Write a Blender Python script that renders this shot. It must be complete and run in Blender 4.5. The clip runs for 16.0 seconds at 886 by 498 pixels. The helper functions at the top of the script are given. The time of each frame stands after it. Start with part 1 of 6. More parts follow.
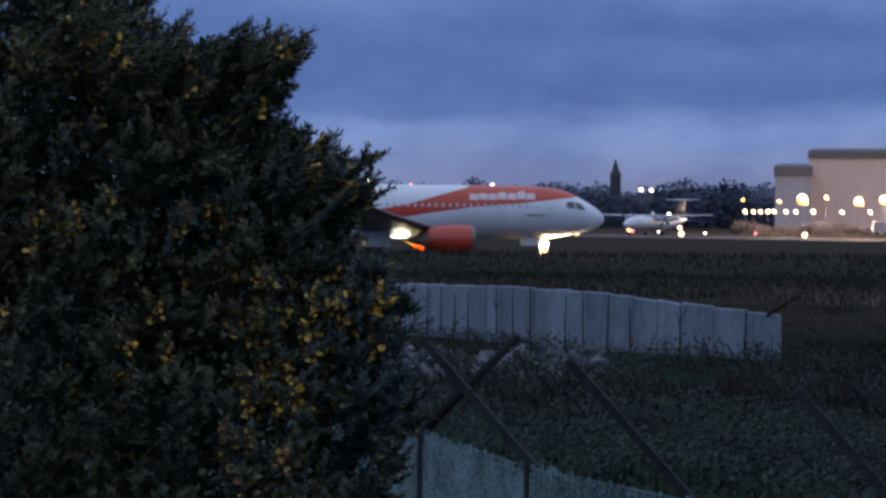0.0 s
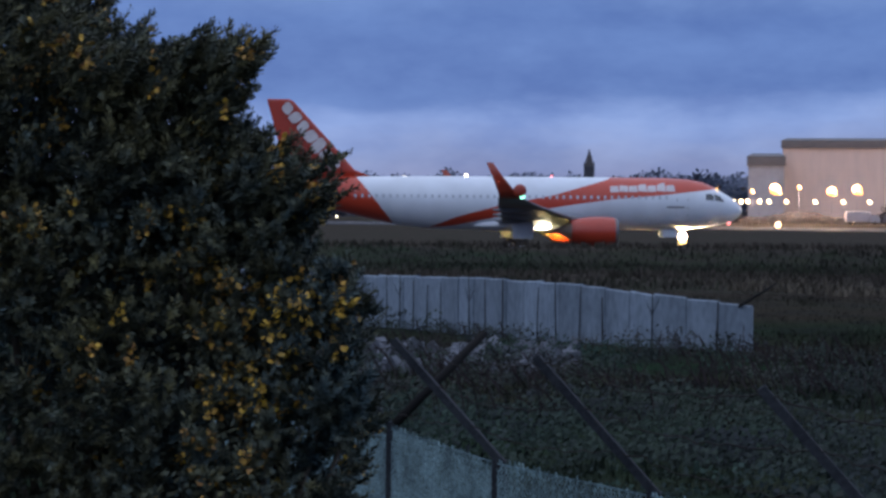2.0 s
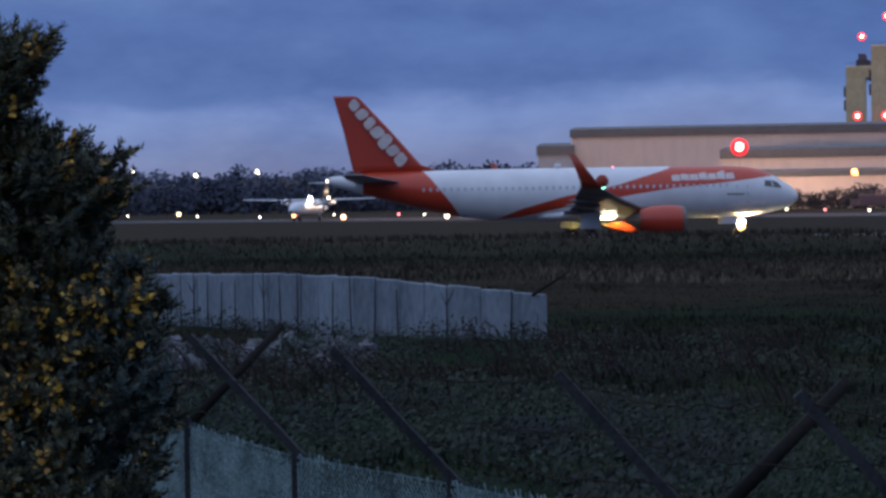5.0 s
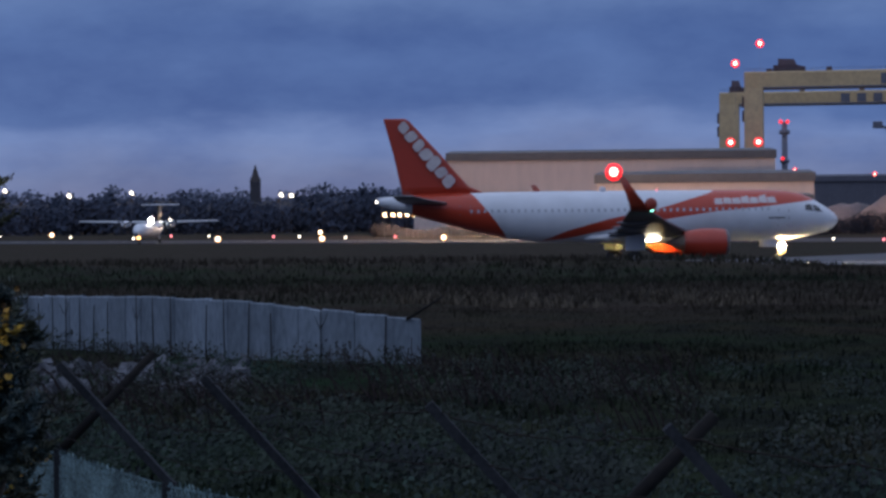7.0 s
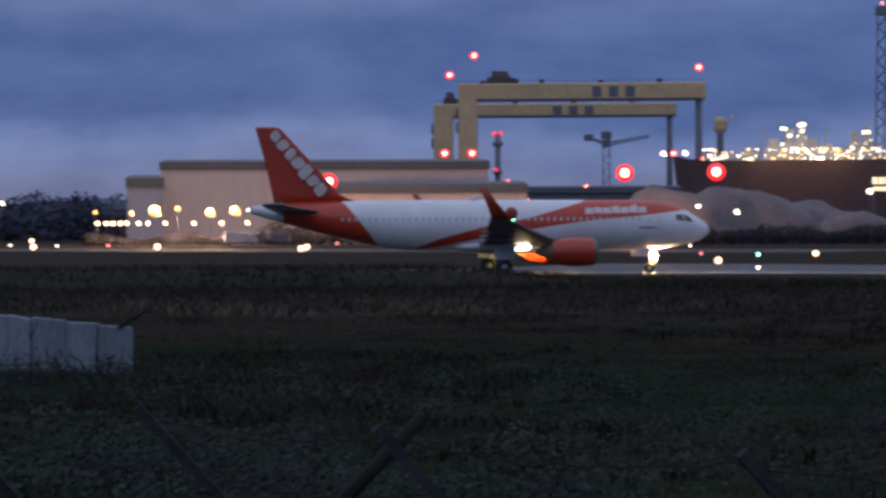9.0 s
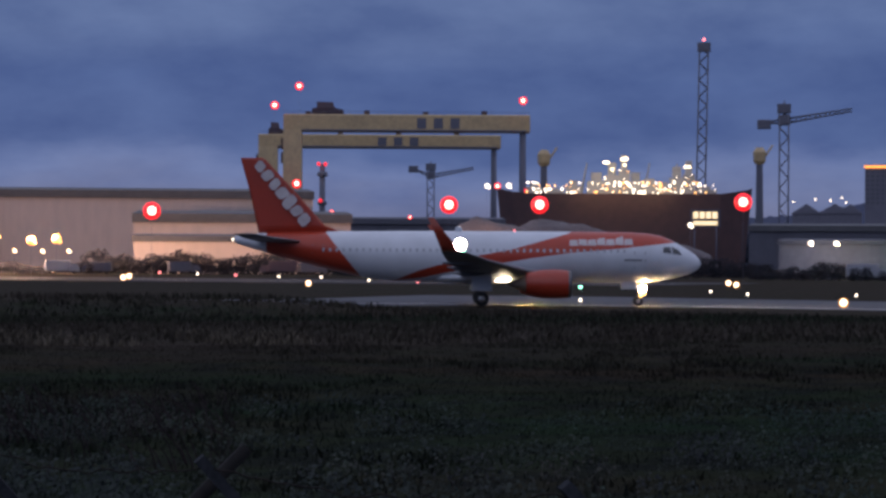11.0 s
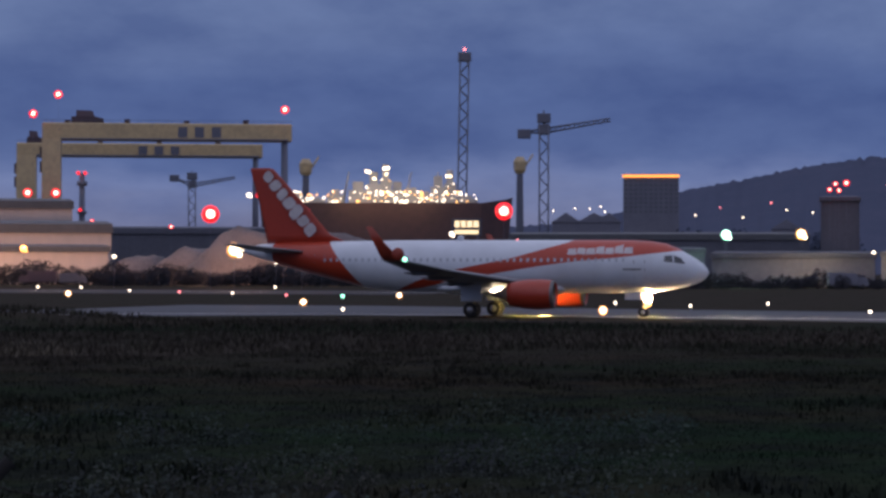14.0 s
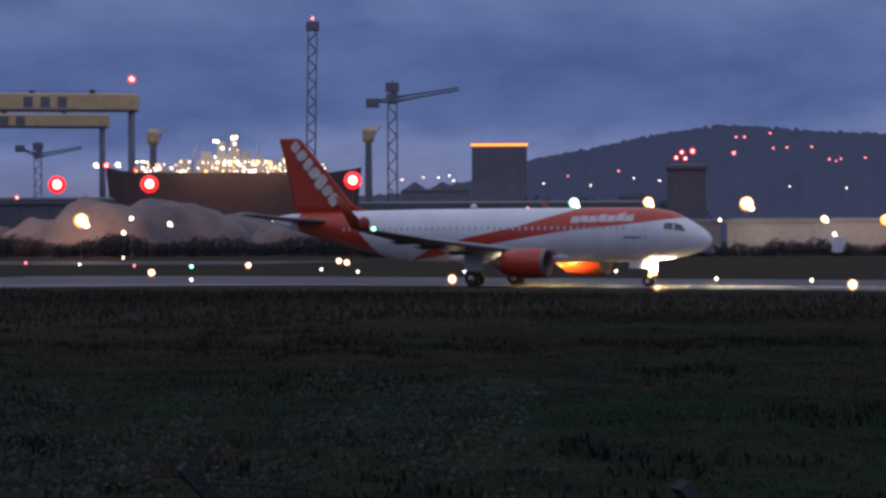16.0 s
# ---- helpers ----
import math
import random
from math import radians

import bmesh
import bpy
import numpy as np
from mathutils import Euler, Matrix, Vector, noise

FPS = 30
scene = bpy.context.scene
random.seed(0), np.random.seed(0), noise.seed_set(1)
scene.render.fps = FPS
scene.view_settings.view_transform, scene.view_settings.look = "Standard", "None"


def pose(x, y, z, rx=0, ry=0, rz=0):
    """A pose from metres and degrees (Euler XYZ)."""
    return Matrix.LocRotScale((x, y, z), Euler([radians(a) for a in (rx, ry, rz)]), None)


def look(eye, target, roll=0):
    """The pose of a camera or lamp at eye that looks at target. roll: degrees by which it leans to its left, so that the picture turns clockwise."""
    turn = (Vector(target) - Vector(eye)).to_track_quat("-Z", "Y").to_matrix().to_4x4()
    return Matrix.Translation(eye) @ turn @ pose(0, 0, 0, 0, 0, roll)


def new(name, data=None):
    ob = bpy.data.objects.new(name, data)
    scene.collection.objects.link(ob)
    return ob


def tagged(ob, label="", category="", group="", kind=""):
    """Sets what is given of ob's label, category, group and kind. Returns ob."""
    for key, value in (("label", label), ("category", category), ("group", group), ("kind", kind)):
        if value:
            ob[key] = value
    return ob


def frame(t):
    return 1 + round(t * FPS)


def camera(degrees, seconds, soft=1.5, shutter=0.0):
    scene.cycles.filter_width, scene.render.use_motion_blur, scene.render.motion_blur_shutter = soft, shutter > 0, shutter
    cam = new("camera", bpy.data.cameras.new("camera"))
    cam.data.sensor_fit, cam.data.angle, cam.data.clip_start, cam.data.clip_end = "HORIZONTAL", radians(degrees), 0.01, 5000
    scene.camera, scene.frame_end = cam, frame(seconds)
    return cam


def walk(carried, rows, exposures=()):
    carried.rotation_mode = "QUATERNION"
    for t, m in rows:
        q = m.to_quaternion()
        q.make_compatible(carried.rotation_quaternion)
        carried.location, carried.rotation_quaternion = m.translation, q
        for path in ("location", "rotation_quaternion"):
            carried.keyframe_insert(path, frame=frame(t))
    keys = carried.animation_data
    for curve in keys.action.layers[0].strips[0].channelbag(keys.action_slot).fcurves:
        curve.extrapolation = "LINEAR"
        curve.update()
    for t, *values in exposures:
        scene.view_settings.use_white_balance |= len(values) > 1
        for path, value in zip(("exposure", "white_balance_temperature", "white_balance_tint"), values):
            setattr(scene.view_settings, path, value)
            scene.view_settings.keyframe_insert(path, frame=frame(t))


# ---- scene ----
EYE = 3.59
SWAY = (
    (0.0, -8.365, -0.761, 0.529, -0.044, -0.031),
    (0.5, -8.491, -0.862, 0.623, -0.034, -0.024),
    (1.0, -8.605, -0.925, 0.667, 0.001, -0.018),
    (1.5, -8.564, -1.000, 0.517, 0.011, -0.001),
    (2.0, -7.755, -0.981, 0.397, 0.001, 0.009),
    (2.5, -6.964, -0.453, 0.123, -0.004, 0.002),
    (3.0, -5.733, -0.534, -0.132, -0.007, -0.009),
    (3.5, -4.460, -0.689, -0.306, 0.005, -0.010),
    (6.0, -1.476, -1.265, -1.157, -0.013, 0.003),
    (6.5, -0.170, -1.028, -0.771, 0.013, 0.024),
    (7.0, 0.000, -0.634, -0.536, 0.007, 0.033),
    (7.5, 0.260, -0.520, -0.284, 0.009, 0.023),
    (8.0, 0.549, -0.363, -0.254, -0.006, 0.006),
    (8.5, 3.256, -0.444, -0.229, 0.004, 0.007),
    (9.0, 6.660, -0.447, -0.233, 0.028, -0.006),
    (11.5, 11.486, 0.482, 0.307, 0.014, -0.003),
    (12.0, 12.452, 0.641, 0.301, 0.007, -0.002),
    (12.5, 12.717, 0.662, 0.299, 0.004, -0.001),
    (13.0, 14.032, 0.604, 0.193, 0.002, -0.000),
    (13.5, 15.540, 0.577, 0.090, 0.001, -0.000),
    (14.0, 16.327, 0.506, 0.076, 0.001, -0.000),
    (14.5, 17.434, 0.381, 0.033, 0.000, -0.000),
    (15.0, 18.939, 0.148, 0.002, 0.000, -0.000),
    (15.5, 19.294, -0.108, -0.015, 0.000, -0.000),
    (16.0, 19.849, -0.218, -0.239, 0.000, -0.000),
)
EXPOSURES = [(0.0, 0.32, 6500, 10), (0.5, 0.6, 6600, 10), (1.0, 0.70, 6700, 9), (1.5, 0.78, 6850, 9), (2.0, 0.72, 6850, 9), (2.5, 0.45, 6550, 10), (3.5, 0.15, 6500, 10), (6.0, 0.4, 6600, 11), (6.5, 0.4, 6600, 11), (7.0, 0.05, 6600, 11), (9.0, 0.02, 7050, 16), (12.0, -0.18, 7150, 19), (16.0, -0.02, 7350, 21)]


def view(t, yaw, pitch, roll, dx, dz):
    """A hand-held pose: yaw to the right, pitch up, in degrees."""
    eye = Vector((dx, 0, EYE + dz))
    a, b = radians(yaw), radians(pitch)
    return t, look(eye, eye + Vector((math.sin(a) * math.cos(b), math.cos(a) * math.cos(b), math.sin(b))), roll)


cam = camera(20.48, 16.0, soft=2.9, shutter=0.4)
walk(cam, [view(*row) for row in SWAY], EXPOSURES)

# ---- light: dusk under broken cloud ----
world = bpy.data.worlds.new("dusk")
scene.world = world
world.use_nodes = True


def node(tree, kind, ins=None, **attrs):
    n = tree.nodes.new(kind)
    for k, v in attrs.items():
        if k == "operation":
            n.operation = v
        elif k == "blend":
            n.blend_type = v
        elif k == "sky":
            n.sky_type = v
    for k, v in (ins or {}).items():
        if isinstance(v, bpy.types.NodeSocket):
            tree.links.new(v, n.inputs[k])
        else:
            n.inputs[k].default_value = v
    return n


def ramp(tree, fac, stops, smooth=False):
    n = tree.nodes.new("ShaderNodeValToRGB")
    tree.links.new(fac, n.inputs[0])
    if smooth:
        n.color_ramp.interpolation = "EASE"
    e = n.color_ramp.elements
    while len(e) < len(stops):
        e.new(0.5)
    for i, (pos, col) in enumerate(stops):
        e[i].position = pos
        e[i].color = (*col, 1) if isinstance(col, tuple) else (col, col, col, 1)
    return n


def build_sky():
    tr = world.node_tree
    tr.nodes.clear()
    tc = tr.nodes.new("ShaderNodeTexCoord")
    sep = node(tr, "ShaderNodeSeparateXYZ", {0: tc.outputs["Generated"]})
    wide = node(tr, "ShaderNodeMapping", {0: tc.outputs["Generated"], 3: (8.0, 8.0, 30.0)})
    puff = node(tr, "ShaderNodeTexNoise", {"Vector": wide.outputs[0], "Scale": 1.0, "Detail": 6.0, "Roughness": 0.58})
    lumps = node(tr, "ShaderNodeMapping", {0: tc.outputs["Generated"], 3: (13.0, 13.0, 30.0)})
    fine = node(tr, "ShaderNodeTexNoise", {"Vector": lumps.outputs[0], "Scale": 1.6, "Detail": 6.0, "Roughness": 0.55})
    # cloud base wavers a little in height
    lift = node(tr, "ShaderNodeMath", {0: puff.outputs[0], 1: 0.5}, operation="SUBTRACT")
    lift = node(tr, "ShaderNodeMath", {0: lift.outputs[0], 1: 0.045}, operation="MULTIPLY")
    z = node(tr, "ShaderNodeMath", {0: sep.outputs[2], 1: lift.outputs[0]}, operation="ADD")
    z = node(tr, "ShaderNodeMath", {0: z.outputs[0], 1: 1.0}, operation="MULTIPLY")
    col = ramp(tr, z.outputs[0], SKY)
    tone = ramp(tr, fine.outputs[0], [(0.3, (0.76, 0.80, 0.87)), (0.5, (1.0, 0.995, 0.99)), (0.7, (1.20, 1.16, 1.10))])
    mul = node(tr, "ShaderNodeMixRGB", {0: 1.0, 1: col.outputs[0], 2: tone.outputs[0]}, blend="MULTIPLY")
    glow = tr.nodes.new("ShaderNodeTexSky")
    glow.sky_type = "NISHITA"
    glow.sun_disc = False
    glow.sun_elevation, glow.sun_rotation = radians(0.5), radians(-60)
    back = node(tr, "ShaderNodeBackground", {0: mul.outputs[0], 1: 1.0})
    dusk = node(tr, "ShaderNodeBackground", {0: glow.outputs[0], 1: 0.006})
    both = node(tr, "ShaderNodeAddShader", {0: back.outputs[0], 1: dusk.outputs[0]})
    out = tr.nodes.new("ShaderNodeOutputWorld")
    tr.links.new(both.outputs[0], out.inputs[0])


# low sky to overhead, by the sine of the height; the cloud deck is brighter overhead
SKY = [
    (0.0, (0.138, 0.158, 0.288)), (0.02, (0.150, 0.202, 0.380)), (0.036, (0.138, 0.216, 0.45)),
    (0.048, (0.075, 0.142, 0.352)), (0.075, (0.067, 0.132, 0.340)), (0.10, (0.100, 0.176, 0.39)),
    (0.2, (0.13, 0.215, 0.44)), (0.5, (0.46, 0.57, 0.84)), (1.0, (0.58, 0.70, 1.0)),
]
build_sky()
sun = new("sun", bpy.data.lights.new("sun", "SUN"))
sun.data.energy, sun.data.angle, sun.data.color = 0.12, radians(40), (0.85, 0.9, 1.0)
sun.matrix_world = look((0, 0, 50), (40, 90, 0))


# ---- materials ----
def mat(name, a, b=None, rough=0.7, metal=0.0, scale=3.0, bump=0.0, bump_scale=None, spec=0.5, island=0.0, objrand=0.0, stretch=(1, 1, 1)):
    """A surface that wanders between two colours at two scales."""
    m = bpy.data.materials.new(name)
    m.use_nodes = True
    tr = m.node_tree
    bsdf = tr.nodes["Principled BSDF"]
    bsdf.inputs["Roughness"].default_value, bsdf.inputs["Metallic"].default_value = rough, metal
    bsdf.inputs["Specular IOR Level"].default_value = spec
    b = b or tuple(c * 0.75 for c in a)
    tc = tr.nodes.new("ShaderNodeTexCoord")
    mp = node(tr, "ShaderNodeMapping", {0: tc.outputs["Object"], 3: stretch})
    n1 = node(tr, "ShaderNodeTexNoise", {"Vector": mp.outputs[0], "Scale": scale, "Detail": 4.0})
    n2 = node(tr, "ShaderNodeTexNoise", {"Vector": mp.outputs[0], "Scale": scale * 9, "Detail": 3.0})
    add = node(tr, "ShaderNodeMath", {0: n1.outputs[0], 1: n2.outputs[0]}, operation="ADD")
    f = node(tr, "ShaderNodeMath", {0: add.outputs[0], 1: 0.5}, operation="MULTIPLY")
    fac = ramp(tr, f.outputs[0], [(0.36, 0.0), (0.64, 1.0)])
    mix = node(tr, "ShaderNodeMixRGB", {0: fac.outputs[0], 1: (*a, 1), 2: (*b, 1)})
    last = mix.outputs[0]
    if island or objrand:
        g = tr.nodes.new("ShaderNodeNewGeometry").outputs["Random Per Island"] if island else tr.nodes.new("ShaderNodeObjectInfo").outputs["Random"]
        k = island or objrand
        rr = ramp(tr, g, [(0.0, 1 - k), (1.0, 1 + k)])
        last = node(tr, "ShaderNodeMixRGB", {0: 1.0, 1: last, 2: rr.outputs[0]}, blend="MULTIPLY").outputs[0]
    tr.links.new(last, bsdf.inputs["Base Color"])
    if bump:
        n3 = node(tr, "ShaderNodeTexNoise", {"Vector": mp.outputs[0], "Scale": bump_scale or scale * 6, "Detail": 5.0})
        bp = node(tr, "ShaderNodeBump", {"Strength": bump, "Height": n3.outputs[0]})
        tr.links.new(bp.outputs[0], bsdf.inputs["Normal"])
    return m


def meadow(name, green, brown, dull, far_tone, rough=0.95, island=0.0, bump=0.0):
    """Rough grass: long drifts of green and dead brown, mottled with dull tussocks, its tones banded along y."""
    m = bpy.data.materials.new(name)
    m.use_nodes = True
    tr = m.node_tree
    bsdf = tr.nodes["Principled BSDF"]
    bsdf.inputs["Roughness"].default_value, bsdf.inputs["Specular IOR Level"].default_value = rough, 0.0
    tc = tr.nodes.new("ShaderNodeTexCoord")
    drift = node(tr, "ShaderNodeMapping", {0: tc.outputs["Object"], 3: (0.035, 0.075, 0.05)})
    n1 = node(tr, "ShaderNodeTexNoise", {"Vector": drift.outputs[0], "Scale": 1.0, "Detail": 5.0, "Roughness": 0.62})
    n2 = node(tr, "ShaderNodeTexNoise", {"Vector": tc.outputs["Object"], "Scale": 0.45, "Detail": 5.0, "Roughness": 0.65})
    n3 = node(tr, "ShaderNodeTexNoise", {"Vector": tc.outputs["Object"], "Scale": 3.2, "Detail": 3.0})
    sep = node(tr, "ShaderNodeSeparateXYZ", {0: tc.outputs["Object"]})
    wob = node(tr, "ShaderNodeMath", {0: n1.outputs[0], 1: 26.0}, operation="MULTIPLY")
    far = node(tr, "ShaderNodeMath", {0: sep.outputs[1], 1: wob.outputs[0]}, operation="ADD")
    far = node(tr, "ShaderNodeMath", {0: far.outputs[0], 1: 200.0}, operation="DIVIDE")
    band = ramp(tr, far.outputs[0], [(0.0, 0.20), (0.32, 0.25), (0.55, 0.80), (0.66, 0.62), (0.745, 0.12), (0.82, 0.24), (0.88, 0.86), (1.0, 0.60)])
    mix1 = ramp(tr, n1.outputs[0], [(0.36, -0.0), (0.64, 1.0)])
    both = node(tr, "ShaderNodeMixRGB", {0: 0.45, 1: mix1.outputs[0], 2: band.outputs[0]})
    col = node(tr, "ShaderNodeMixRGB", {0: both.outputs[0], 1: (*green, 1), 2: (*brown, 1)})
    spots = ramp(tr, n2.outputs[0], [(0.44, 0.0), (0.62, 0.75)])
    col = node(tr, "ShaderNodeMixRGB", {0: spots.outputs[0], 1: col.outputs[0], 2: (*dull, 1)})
    # a paler tone mixed in along y, little near and most far off
    far_pale = ramp(tr, far.outputs[0], [(0.0, 0.0), (0.46, 0.12), (0.62, 0.70), (0.70, 0.80), (0.76, 0.30), (0.84, 0.40), (0.90, 0.85), (1.0, 0.75)])
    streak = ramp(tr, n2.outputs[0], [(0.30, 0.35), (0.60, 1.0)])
    far_pale = node(tr, "ShaderNodeMath", {0: far_pale.outputs[0], 1: streak.outputs[0]}, operation="MULTIPLY")
    col = node(tr, "ShaderNodeMixRGB", {0: far_pale.outputs[0], 1: col.outputs[0], 2: (*far_tone, 1)})
    speck = ramp(tr, n3.outputs[0], [(0.32, 0.78), (0.68, 1.22)])
    col = node(tr, "ShaderNodeMixRGB", {0: 1.0, 1: col.outputs[0], 2: speck.outputs[0]}, blend="MULTIPLY")
    if island:
        g = tr.nodes.new("ShaderNodeNewGeometry").outputs["Random Per Island"]
        rr = ramp(tr, g, [(0.0, 1 - island), (1.0, 1 + island)])
        col = node(tr, "ShaderNodeMixRGB", {0: 1.0, 1: col.outputs[0], 2: rr.outputs[0]}, blend="MULTIPLY")
    tr.links.new(col.outputs[0], bsdf.inputs["Base Color"])
    if bump:
        bp = node(tr, "ShaderNodeBump", {"Strength": bump, "Height": n3.outputs[0]})
        tr.links.new(bp.outputs[0], bsdf.inputs["Normal"])
    return m


def lit(name, colour, strength):
    m = bpy.data.materials.new(name)
    m.use_nodes = True
    bsdf = m.node_tree.nodes["Principled BSDF"]
    bsdf.inputs["Base Color"].default_value = (*colour, 1)
    bsdf.inputs["Emission Color"].default_value = (*colour, 1)
    bsdf.inputs["Emission Strength"].default_value = strength
    return m


def glass(name, colour, rough=0.05):
    m = mat(name, colour, rough=rough, spec=0.8)
    return m


